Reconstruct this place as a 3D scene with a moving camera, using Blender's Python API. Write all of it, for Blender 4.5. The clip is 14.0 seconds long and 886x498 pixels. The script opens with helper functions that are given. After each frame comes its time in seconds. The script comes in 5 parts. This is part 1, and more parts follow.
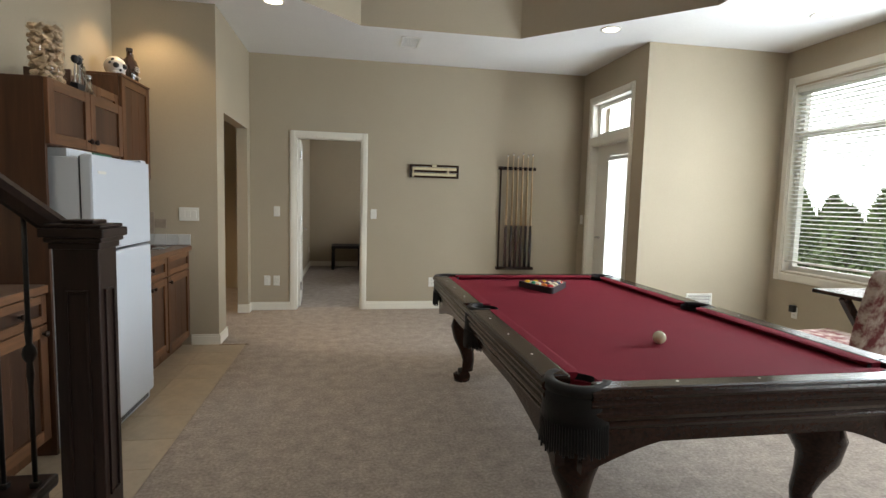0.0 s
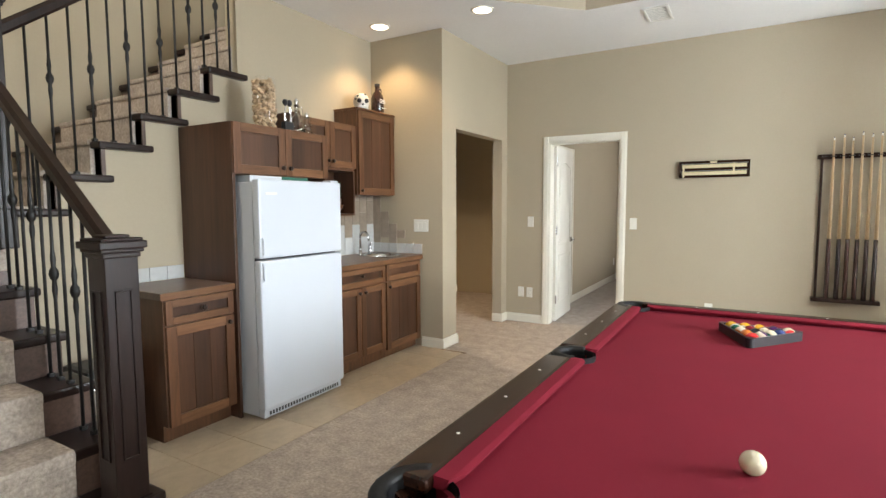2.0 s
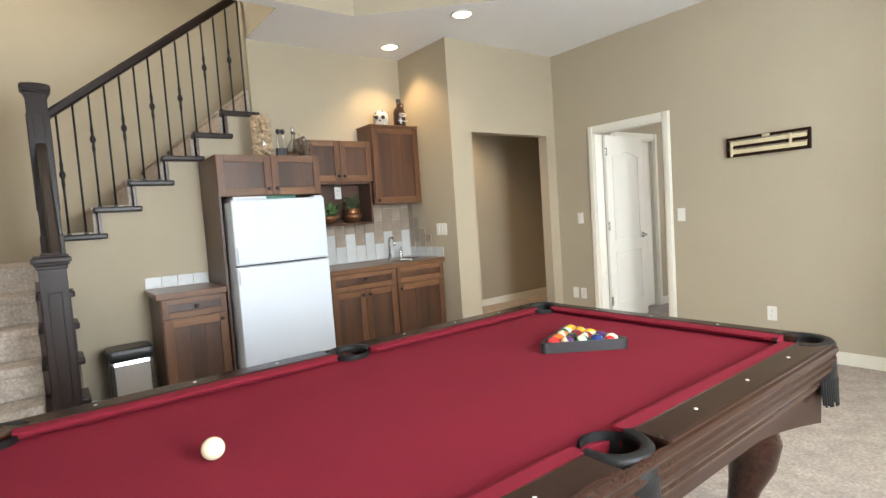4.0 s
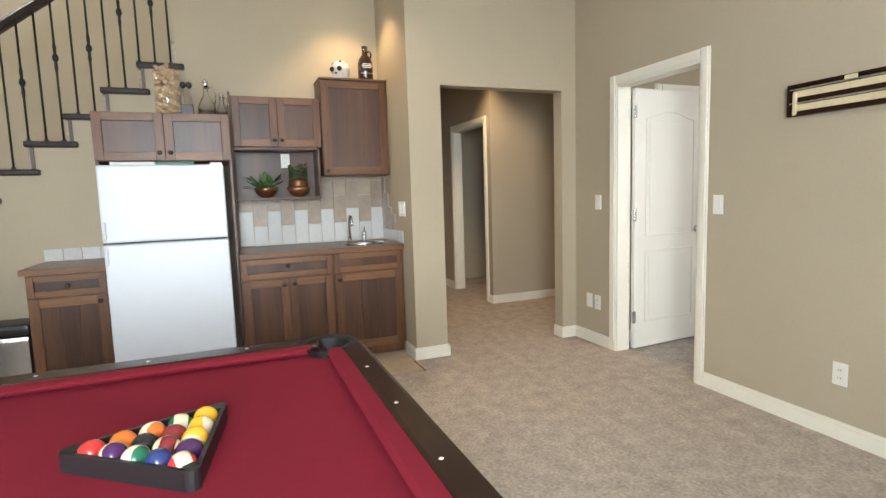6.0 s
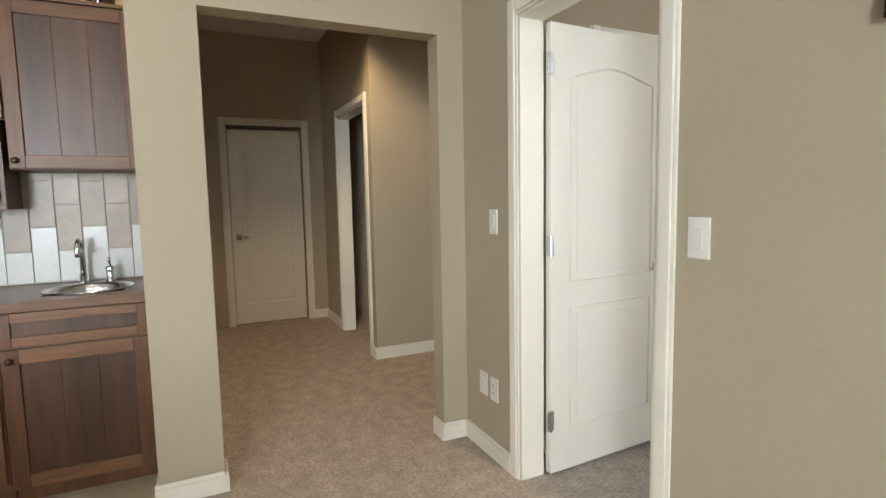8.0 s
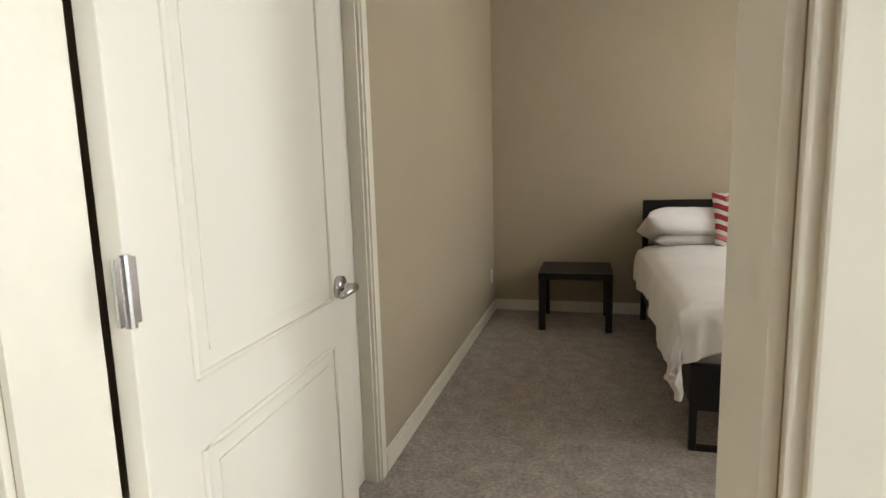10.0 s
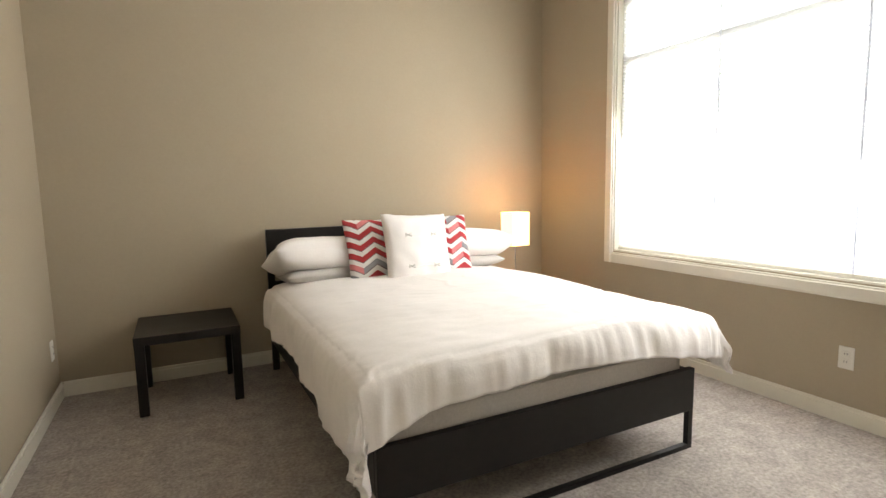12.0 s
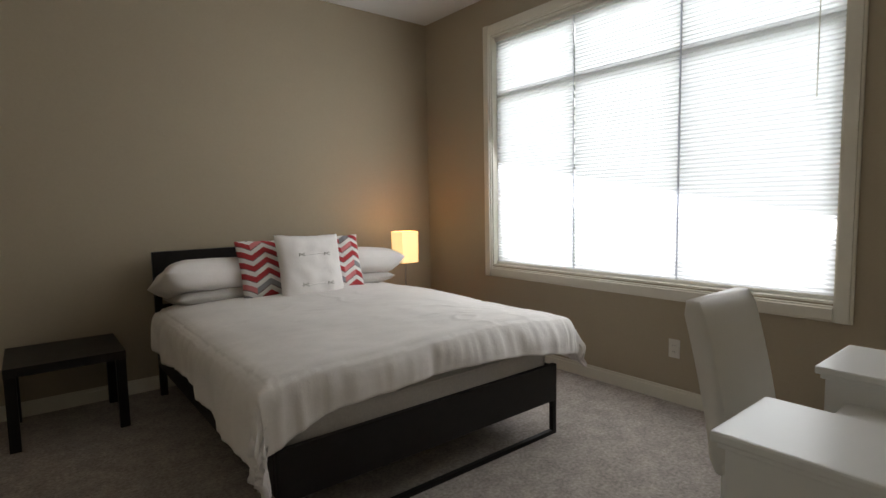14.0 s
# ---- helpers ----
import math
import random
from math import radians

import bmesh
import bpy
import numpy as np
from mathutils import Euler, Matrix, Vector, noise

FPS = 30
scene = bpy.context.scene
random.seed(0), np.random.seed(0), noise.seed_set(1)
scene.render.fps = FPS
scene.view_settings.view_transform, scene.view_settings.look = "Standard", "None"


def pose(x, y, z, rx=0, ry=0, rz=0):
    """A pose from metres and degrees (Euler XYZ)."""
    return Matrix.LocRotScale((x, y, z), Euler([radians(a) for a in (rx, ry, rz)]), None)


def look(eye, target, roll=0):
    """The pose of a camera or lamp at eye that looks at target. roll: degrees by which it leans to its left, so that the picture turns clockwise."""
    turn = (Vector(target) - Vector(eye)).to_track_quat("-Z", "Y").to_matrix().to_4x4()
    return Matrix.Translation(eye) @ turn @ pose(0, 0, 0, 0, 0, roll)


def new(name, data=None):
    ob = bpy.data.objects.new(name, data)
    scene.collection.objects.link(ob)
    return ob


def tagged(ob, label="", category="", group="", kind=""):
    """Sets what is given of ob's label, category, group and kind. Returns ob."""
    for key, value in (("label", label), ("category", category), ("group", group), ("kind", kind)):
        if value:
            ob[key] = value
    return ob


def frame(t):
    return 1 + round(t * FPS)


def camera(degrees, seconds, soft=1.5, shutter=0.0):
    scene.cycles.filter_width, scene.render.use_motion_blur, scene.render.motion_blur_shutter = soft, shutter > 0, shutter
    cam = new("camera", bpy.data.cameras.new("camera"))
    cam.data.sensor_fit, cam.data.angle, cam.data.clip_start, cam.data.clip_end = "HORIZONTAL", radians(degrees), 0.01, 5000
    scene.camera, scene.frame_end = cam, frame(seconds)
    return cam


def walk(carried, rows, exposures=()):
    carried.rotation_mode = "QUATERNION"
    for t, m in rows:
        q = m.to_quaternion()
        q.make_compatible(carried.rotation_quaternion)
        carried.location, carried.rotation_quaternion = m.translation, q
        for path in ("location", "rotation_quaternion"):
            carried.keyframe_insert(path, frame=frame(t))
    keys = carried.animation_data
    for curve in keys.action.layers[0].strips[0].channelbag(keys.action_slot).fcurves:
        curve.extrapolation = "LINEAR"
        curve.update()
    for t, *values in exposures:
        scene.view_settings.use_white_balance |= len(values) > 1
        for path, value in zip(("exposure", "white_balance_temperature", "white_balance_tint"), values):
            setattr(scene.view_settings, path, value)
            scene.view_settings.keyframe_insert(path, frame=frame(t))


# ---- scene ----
cam = camera(80.6, 14.0)
PATH = [
    (0, (-0.194, 0.183, 1.33), (0.149, 2.145, 1.15), 1.5),
    (0.5, (0.156, 0.347, 1.32), (0.163, 2.338, 1.125), 0.9),
    (1, (0.477, 0.528, 1.327), (0.114, 2.484, 1.118), 0.5),
    (1.5, (0.763, 0.714, 1.353), (0.046, 2.57, 1.145), 0.3),
    (2, (1.11, 0.878, 1.353), (0.098, 2.595, 1.188), -0.2),
    (2.2, (1.257, 0.969, 1.367), (0.154, 2.629, 1.203), -0.6),
    (4.3, (2.612, 2.201, 1.285), (0.987, 3.357, 1.141), -4.2),
    (4.5, (2.634, 2.397, 1.273), (0.99, 3.526, 1.115), -4.3),
    (5, (2.638, 2.904, 1.278), (0.938, 3.942, 1.095), -3.8),
    (5.5, (2.544, 3.361, 1.284), (0.77, 4.261, 1.081), -2.6),
    (6, (2.38, 3.826, 1.283), (0.532, 4.56, 1.069), -1.8),
    (6.5, (2.143, 4.236, 1.294), (0.237, 4.8, 1.074), -1.2),
    (7, (1.90, 4.735, 1.283), (-0.045, 5.158, 1.086), -0.4),
    (7.5, (1.482, 5.011, 1.297), (-0.424, 5.586, 1.106), -0.8),
    (8, (1.071, 5.297, 1.283), (-0.736, 6.131, 1.09), -1.1),
    (10.3, (-0.318, 6.288, 1.2), (-0.577, 8.25, 0.915), -1.6),
    (10.5, (-0.357, 6.391, 1.202), (-0.442, 8.368, 0.913), -1.6),
    (11, (-0.393, 6.626, 1.209), (-0.085, 8.584, 0.946), -1.8),
    (11.5, (-0.341, 6.818, 1.208), (0.293, 8.698, 0.962), -1.0),
    (12, (-0.321, 6.913, 1.233), (0.582, 8.682, 1.0), -1.1),
    (12.5, (-0.299, 6.939, 1.251), (0.785, 8.602, 1.009), -1.5),
    (13, (-0.309, 6.921, 1.275), (0.898, 8.499, 1.043), -1.7),
    (13.5, (-0.339, 6.852, 1.279), (0.926, 8.387, 1.072), -1.8),
    (14, (-0.43, 6.682, 1.26), (0.813, 8.239, 1.086), -1.1),
]
walk(cam, [(t, look(eye, target, roll)) for t, eye, target, roll in PATH],
     [(0, -0.68, 6500, 10), (1, -0.25, 6500, 10), (2, 0.1, 6500, 10), (4.5, 0.15, 6500, 10), (6.5, -0.1, 6600, 10), (8, -0.2, 6600, 10), (10.5, 0.05, 7000, 10),
      (11, 0.38, 6900, 10), (11.5, 0.58, 7100, 10), (12.2, 0.28, 6800, 10), (12.6, -0.1, 6650, 10), (13, -0.32, 6550, 10), (14, -1.05, 6550, 10)])

# ---- world and light ----
world = bpy.data.worlds.new("sky")
scene.world = world
world.use_nodes = True
wn = world.node_tree.nodes
sky = wn.new("ShaderNodeTexSky")
sky.sky_type, sky.sun_disc = "NISHITA", False
sky.sun_elevation, sky.sun_rotation = radians(50), radians(200)
wn["Background"].inputs["Strength"].default_value = 0.15
world.node_tree.links.new(sky.outputs["Color"], wn["Background"].inputs["Color"])


def sun_lamp():
    d = bpy.data.lights.new("sun", "SUN")
    d.energy, d.angle, d.color = 5.0, radians(0.5), (1.0, 0.96, 0.9)
    ob = new("sun", d)
    ob.matrix_world = look((-9, -7, 30), (0, 0, 0))
    return ob


def daylight_lamp(eye, target, w, h, watts, color):
    d = bpy.data.lights.new("daylight_lamp", "AREA")
    d.shape, d.size, d.size_y, d.energy, d.color = "RECTANGLE", w, h, watts, color
    ob = new("daylight_lamp", d)
    ob.matrix_world = look(eye, target)
    return ob


def down_spot(x, y, z, watts, color):
    d = bpy.data.lights.new("down_spot", "SPOT")
    d.energy, d.color, d.spot_size, d.spot_blend, d.shadow_soft_size = watts, color, radians(110), 0.6, 0.05
    ob = new("down_spot", d)
    ob.matrix_world = look((x, y, z), (x, y + 0.001, 0))
    return ob


DAY = (0.83, 0.92, 1.0)
sun_lamp()
daylight_lamp((4.16, 3.2, 1.6), (0, 3.2, 1.4), 1.1, 1.8, 260, DAY)
# added lamp at an unseen south window, lights the room from that side
daylight_lamp((4.16, -0.4, 1.6), (0, -0.4, 1.4), 2.4, 1.8, 38, DAY)
daylight_lamp((2.95, 5.82, 1.4), (0, 5.82, 1.2), 0.8, 2.2, 75, DAY)
# lamp added high in the stairwell to brighten it; no window is built there
daylight_lamp((-2.6, 1.0, 4.3), (-2.6, 3.0, 3.2), 0.8, 1.2, 88, (1.0, 0.97, 0.88))
daylight_lamp((2.61, 8.66, 1.67), (0, 8.8, 0.9), 2.35, 1.8, 54, (0.93, 0.96, 1.0))
WARM = (1.0, 0.72, 0.40)
down_spot(-1.83, 4.76, 2.93, 40, WARM)
for lx, ly in ((-0.86, 4.87), (2.14, 4.84), (3.63, 4.07)):
    down_spot(lx, ly, 2.93, 12, (1.0, 0.82, 0.6))
# warm spot added to brighten the hall; it has no fixture
down_spot(-2.5, 6.1, 2.90, 120, (1.0, 0.74, 0.46))


# ---- materials ----
def shader(name, color, rough=0.6, metal=0.0, grain=0.0, grain_scale=40, stain=0.0, stain_scale=1.5, bump=0.0, bump_scale=200,
           stretch=(1, 1, 1), spec=0.5, coat=0.0, per_object=0.0, second=None):
    m = bpy.data.materials.new(name)
    m.use_nodes = True
    nt = m.node_tree
    b = nt.nodes["Principled BSDF"]
    b.inputs["Roughness"].default_value, b.inputs["Metallic"].default_value = rough, metal
    b.inputs["Specular IOR Level"].default_value = spec
    b.inputs["Coat Weight"].default_value = coat
    co = nt.nodes.new("ShaderNodeTexCoord")
    mp = nt.nodes.new("ShaderNodeMapping")
    mp.inputs["Scale"].default_value = stretch
    nt.links.new(co.outputs["Object"], mp.inputs["Vector"])
    out = None
    base = nt.nodes.new("ShaderNodeRGB")
    base.outputs[0].default_value = (*color, 1)
    out = base.outputs[0]

    def blend(fac, amount, dark, light):
        nonlocal out
        ramp = nt.nodes.new("ShaderNodeMapRange")
        ramp.inputs["From Min"].default_value, ramp.inputs["From Max"].default_value = 0.3, 0.7
        ramp.inputs["To Min"].default_value, ramp.inputs["To Max"].default_value = dark, light
        nt.links.new(fac, ramp.inputs["Value"])
        mul = nt.nodes.new("ShaderNodeVectorMath")
        mul.operation = "SCALE"
        nt.links.new(out, mul.inputs[0])
        nt.links.new(ramp.outputs[0], mul.inputs["Scale"])
        out = mul.outputs[0]

    def tex(scale, detail=4):
        n = nt.nodes.new("ShaderNodeTexNoise")
        n.inputs["Scale"].default_value, n.inputs["Detail"].default_value = scale, detail + 2
        n.inputs["Roughness"].default_value = 0.62
        nt.links.new(mp.outputs[0], n.inputs["Vector"])
        return n.outputs["Fac"]

    if second:
        mx = nt.nodes.new("ShaderNodeMix")
        mx.data_type = "RGBA"
        r = nt.nodes.new("ShaderNodeMapRange")
        r.inputs["From Min"].default_value, r.inputs["From Max"].default_value = 0.4, 0.6
        nt.links.new(tex(stain_scale * 1.7, 5), r.inputs["Value"])
        nt.links.new(r.outputs[0], mx.inputs["Factor"])
        nt.links.new(out, mx.inputs["A"])
        mx.inputs["B"].default_value = (*second, 1)
        out = mx.outputs["Result"]
    if grain:
        blend(tex(grain_scale), grain, 1 - grain, 1 + grain)
    if stain:
        blend(tex(stain_scale, 2), stain, 1 - stain, 1 + stain)
    if per_object:
        inf = nt.nodes.new("ShaderNodeObjectInfo")
        r = nt.nodes.new("ShaderNodeMapRange")
        r.inputs["To Min"].default_value, r.inputs["To Max"].default_value = 1 - per_object, 1 + per_object
        nt.links.new(inf.outputs["Random"], r.inputs["Value"])
        mul = nt.nodes.new("ShaderNodeVectorMath")
        mul.operation = "SCALE"
        nt.links.new(out, mul.inputs[0])
        nt.links.new(r.outputs[0], mul.inputs["Scale"])
        out = mul.outputs[0]
    nt.links.new(out, b.inputs["Base Color"])
    if bump:
        bp = nt.nodes.new("ShaderNodeBump")
        bp.inputs["Strength"].default_value, bp.inputs["Distance"].default_value = bump, 0.004
        nt.links.new(tex(bump_scale, 3), bp.inputs["Height"])
        nt.links.new(bp.outputs[0], b.inputs["Normal"])
    return m


def glass(name, color=(1, 1, 1), rough=0.0):
    m = bpy.data.materials.new(name)
    m.use_nodes = True
    b = m.node_tree.nodes["Principled BSDF"]
    b.inputs["Base Color"].default_value = (*color, 1)
    b.inputs["Transmission Weight"].default_value, b.inputs["Roughness"].default_value = 1, rough
    b.inputs["IOR"].default_value = 1.45
    return m


def pane_glass():
    m = bpy.data.materials.new("pane_glass")
    m.use_nodes = True
    nt = m.node_tree
    tr, gl, mix = (nt.nodes.new("ShaderNodeBsdf" + k) for k in ("Transparent", "Glossy", "Glossy"))
    mix = nt.nodes.new("ShaderNodeMixShader")
    gl.inputs["Roughness"].default_value = 0.02
    mix.inputs[0].default_value = 0.05
    nt.links.new(tr.outputs[0], mix.inputs[1])
    nt.links.new(gl.outputs[0], mix.inputs[2])
    nt.links.new(mix.outputs[0], nt.nodes["Material Output"].inputs["Surface"])
    return m


def translucent(name, color, share):
    m = bpy.data.materials.new(name)
    m.use_nodes = True
    nt = m.node_tree
    d, t, mix = nt.nodes.new("ShaderNodeBsdfDiffuse"), nt.nodes.new("ShaderNodeBsdfTranslucent"), nt.nodes.new("ShaderNodeMixShader")
    for n in (d, t):
        n.inputs["Color"].default_value = (*color, 1)
    mix.inputs[0].default_value = share
    nt.links.new(d.outputs[0], mix.inputs[1])
    nt.links.new(t.outputs[0], mix.inputs[2])
    nt.links.new(mix.outputs[0], nt.nodes["Material Output"].inputs["Surface"])
    return m


def lamp_face(name, color, strength):
    m = bpy.data.materials.new(name)
    m.use_nodes = True
    b = m.node_tree.nodes["Principled BSDF"]
    b.inputs["Base Color"].default_value = (*color, 1)
    b.inputs["Emission Color"].default_value = (*color, 1)
    b.inputs["Emission Strength"].default_value = strength
    return m


def chevron():
    """Woven zigzag bands: columns of slanted stripes in coral, red and grey on white."""
    m = bpy.data.materials.new("chevron_cloth")
    m.use_nodes = True
    nt = m.node_tree
    b = nt.nodes["Principled BSDF"]
    b.inputs["Roughness"].default_value = 0.9
    co, sep = nt.nodes.new("ShaderNodeTexCoord"), nt.nodes.new("ShaderNodeSeparateXYZ")
    nt.links.new(co.outputs["Object"], sep.inputs[0])

    def mth(op, a, c):
        n = nt.nodes.new("ShaderNodeMath")
        n.operation = op
        for i, v in enumerate((a, c)):
            if isinstance(v, (int, float)):
                n.inputs[i].default_value = v
            else:
                nt.links.new(v, n.inputs[i])
        return n.outputs[0]
    zig = mth("PINGPONG", mth("ADD", sep.outputs["X"], 0.945), 0.09)
    h = mth("ADD", sep.outputs["Z"], mth("MULTIPLY", zig, 0.6))
    rows = mth("MULTIPLY", mth("ADD", h, 1.0), 1 / 0.036)
    row = mth("FLOOR", rows, 0)
    col = mth("FLOOR", mth("MULTIPLY", mth("ADD", sep.outputs["X"], 0.945), 1 / 0.09), 0)
    wn_ = nt.nodes.new("ShaderNodeTexWhiteNoise")
    wn_.noise_dimensions = "2D"
    cb = nt.nodes.new("ShaderNodeCombineXYZ")
    nt.links.new(row, cb.inputs[0])
    nt.links.new(col, cb.inputs[1])
    nt.links.new(cb.outputs[0], wn_.inputs["Vector"])
    rp = nt.nodes.new("ShaderNodeValToRGB")
    rp.color_ramp.interpolation = "CONSTANT"
    e = rp.color_ramp.elements
    e[0].color, e[1].position, e[1].color = (0.42, 0.035, 0.04, 1), 0.36, (0.62, 0.2, 0.2, 1)
    for p, c in ((0.68, (0.25, 0.25, 0.26, 1)), (0.86, (0.42, 0.035, 0.04, 1))):
        e.new(p).color = c
    nt.links.new(wn_.outputs["Value"], rp.inputs["Fac"])
    # coloured bands, white bands with a thin dark line, by turns
    part_ = mth("FRACT", rows, 0)
    band = mth("GREATER_THAN", mth("MODULO", row, 2), 0.5)
    line = mth("GREATER_THAN", part_, 0.84)
    pale, out = nt.nodes.new("ShaderNodeMix"), nt.nodes.new("ShaderNodeMix")
    pale.data_type = out.data_type = "RGBA"
    nt.links.new(line, pale.inputs["Factor"])
    pale.inputs["A"].default_value, pale.inputs["B"].default_value = (0.75, 0.72, 0.68, 1), (0.16, 0.09, 0.10, 1)
    nt.links.new(band, out.inputs["Factor"])
    nt.links.new(pale.outputs["Result"], out.inputs["A"])
    nt.links.new(rp.outputs["Color"], out.inputs["B"])
    nt.links.new(out.outputs["Result"], b.inputs["Base Color"])
    return m


WALL = shader("wall_paint", (0.41, 0.346, 0.25), 0.75, stain=0.03, stain_scale=0.8, grain=0.02, grain_scale=60, bump=0.12, bump_scale=160, spec=0.3)
CEIL = shader("ceiling_paint", (0.78, 0.77, 0.75), 0.9, grain=0.03, grain_scale=60, bump=0.35, bump_scale=90, stain=0.02)
TRIM = shader("trim_paint", (0.74, 0.70, 0.60), 0.42, stain=0.03, stain_scale=2, grain=0.015, grain_scale=30)
DOORW = shader("door_paint", (0.74, 0.71, 0.63), 0.45, stain=0.02, bump=0.08, bump_scale=120)
CARPET = shader("carpet", (0.41, 0.345, 0.29), 0.97, grain=0.30, grain_scale=60, stain=0.17, stain_scale=10, bump=1.0, bump_scale=170, spec=0.1)
CARPET_B = shader("bedroom_carpet", (0.37, 0.325, 0.29), 0.97, grain=0.32, grain_scale=60, stain=0.18, stain_scale=10, bump=1.0, bump_scale=170, spec=0.1)
TILE = shader("floor_tile", (0.47, 0.37, 0.25), 0.4, grain=0.08, grain_scale=18, stain=0.12, stain_scale=4, bump=0.1, bump_scale=60, per_object=0.07)
GROUT = shader("grout", (0.42, 0.36, 0.28), 0.9, grain=0.1)
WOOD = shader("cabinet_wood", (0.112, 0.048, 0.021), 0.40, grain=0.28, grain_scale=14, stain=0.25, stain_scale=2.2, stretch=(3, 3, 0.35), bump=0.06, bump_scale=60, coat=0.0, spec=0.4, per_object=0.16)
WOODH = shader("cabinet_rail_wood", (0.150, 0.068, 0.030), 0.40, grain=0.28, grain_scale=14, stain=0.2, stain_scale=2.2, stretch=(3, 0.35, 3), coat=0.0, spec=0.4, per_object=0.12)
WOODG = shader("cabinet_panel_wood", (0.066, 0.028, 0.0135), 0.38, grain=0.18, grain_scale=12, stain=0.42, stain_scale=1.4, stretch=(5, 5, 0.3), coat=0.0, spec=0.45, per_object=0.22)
DARKW = shader("stair_wood", (0.017, 0.0085, 0.0065), 0.34, grain=0.35, grain_scale=16, stretch=(4, 4, 0.4), stain=0.2, coat=0.0, spec=0.3)
RISERW = shader("riser_wood", (0.085, 0.05, 0.036), 0.4, grain=0.3, grain_scale=16, stretch=(0.5, 4, 4), stain=0.2)
BLACKW = shader("table_wood", (0.024, 0.0095, 0.0055), 0.22, grain=0.4, grain_scale=20, stretch=(4, 0.4, 4), coat=0.0, spec=0.28)
IRON = shader("iron", (0.012, 0.011, 0.010), 0.45, metal=0.3, grain=0.2)
FELT = shader("felt", (0.195, 0.013, 0.026), 0.95, grain=0.07, grain_scale=300, stain=0.05, stain_scale=3, bump=0.3, bump_scale=500, spec=0.15)
LEATHER = shader("pocket_leather", (0.008, 0.0075, 0.0075), 0.5, spec=0.3, bump=0.3, bump_scale=150, grain=0.2)
PEARL = shader("pearl_inlay", (0.8, 0.77, 0.7), 0.2)
FRIDGE = shader("fridge_enamel", (0.58, 0.61, 0.655), 0.33, bump=0.12, bump_scale=300, stain=0.012)
PLASTIC = shader("white_plastic", (0.72, 0.70, 0.64), 0.4, stain=0.02)
COUNTER = shader("laminate", (0.15, 0.095, 0.068), 0.35, grain=0.25, grain_scale=70, stain=0.1, stain_scale=6)
STEEL = shader("steel", (0.62, 0.62, 0.62), 0.25, metal=1.0, grain=0.05, grain_scale=80)
BRONZE = shader("bronze_knob", (0.05, 0.035, 0.028), 0.35, metal=0.8)
WTILE = shader("white_tile", (0.50, 0.50, 0.485), 0.25, grain=0.05, grain_scale=30, per_object=0.05, stain=0.03)
TTILE = shader("taupe_tile", (0.285, 0.225, 0.17), 0.35, grain=0.10, grain_scale=16, per_object=0.14, stain=0.1, stain_scale=8)
BLACKP = shader("black_plastic", (0.015, 0.015, 0.016), 0.4, grain=0.1)
BLACKF = shader("black_furniture", (0.009, 0.0075, 0.007), 0.4, spec=0.3, grain=0.25, grain_scale=25, stain=0.1)
LINEN = shader("duvet_cotton", (0.82, 0.78, 0.745), 0.92, grain=0.03, grain_scale=200, stain=0.04, stain_scale=3, bump=0.25, bump_scale=60, spec=0.15)
MATTR = shader("mattress_cotton", (0.52, 0.49, 0.45), 0.9, grain=0.08, grain_scale=120, bump=0.3, bump_scale=90, stain=0.08)
CHEV = chevron()
SHADE = lamp_face("paper_shade", (1.0, 0.62, 0.27), 2.3)
BULB = lamp_face("lamp_glass", (1.0, 0.86, 0.62), 9.0)
CLOTH = translucent("cell_shade", (0.93, 0.94, 0.97), 0.8)
MULLION_SHADOW = translucent("mullion_shadow_cloth", (0.80, 0.82, 0.88), 0.5)
SLAT = translucent("blind_slat", (0.9, 0.9, 0.88), 0.65)
PANE = pane_glass()
CLEAR = glass("clear_glass", (0.96, 0.98, 0.97))
AMBER = shader("amber_glass", (0.028, 0.010, 0.005), 0.08, coat=0.6)
CORK = shader("cork", (0.5, 0.36, 0.22), 0.85, grain=0.25, grain_scale=60, per_object=0.2, stain=0.1)
BONE = shader("skull_glaze", (0.66, 0.63, 0.58), 0.3, stain=0.06, stain_scale=12)
COPPER = shader("copper_bowl", (0.22, 0.10, 0.045), 0.3, metal=0.7, grain=0.2)
LEAF = shader("leaf", (0.06, 0.13, 0.035), 0.5, grain=0.3, grain_scale=30, stain=0.3, stain_scale=15)
SUCC = shader("succulent", (0.055, 0.085, 0.035), 0.5, grain=0.3, grain_scale=30)
HEDGE = shader("hedge_leaf", (0.12, 0.19, 0.06), 0.7, grain=0.3, grain_scale=3, stain=0.3, stain_scale=0.8)
GRASS = shader("lawn", (0.09, 0.15, 0.05), 0.95, grain=0.3, grain_scale=20, stain=0.2, stain_scale=0.3)
CONC = shader("patio_concrete", (0.42, 0.41, 0.39), 0.9, grain=0.15, grain_scale=30, stain=0.1)
STUCCO = shader("stucco", (0.55, 0.50, 0.42), 0.9, grain=0.08, bump=0.4, bump_scale=80)
CHAIRP = shader("spotted_fabric", (0.52, 0.43, 0.36), 0.9, stain_scale=8, second=(0.16, 0.03, 0.03), grain=0.08)
WLEATHER = shader("white_leatherette", (0.66, 0.63, 0.57), 0.45, bump=0.25, bump_scale=120, stain=0.03)
WDESK = shader("white_lacquer", (0.74, 0.73, 0.70), 0.3, stain=0.02)
MAPLE = shader("cue_maple", (0.50, 0.35, 0.19), 0.3, grain=0.12, stretch=(8, 8, 0.5), grain_scale=12, coat=0.4)
CUEBUTT = shader("cue_butt", (0.045, 0.014, 0.010), 0.25, per_object=0.5, coat=0.5)
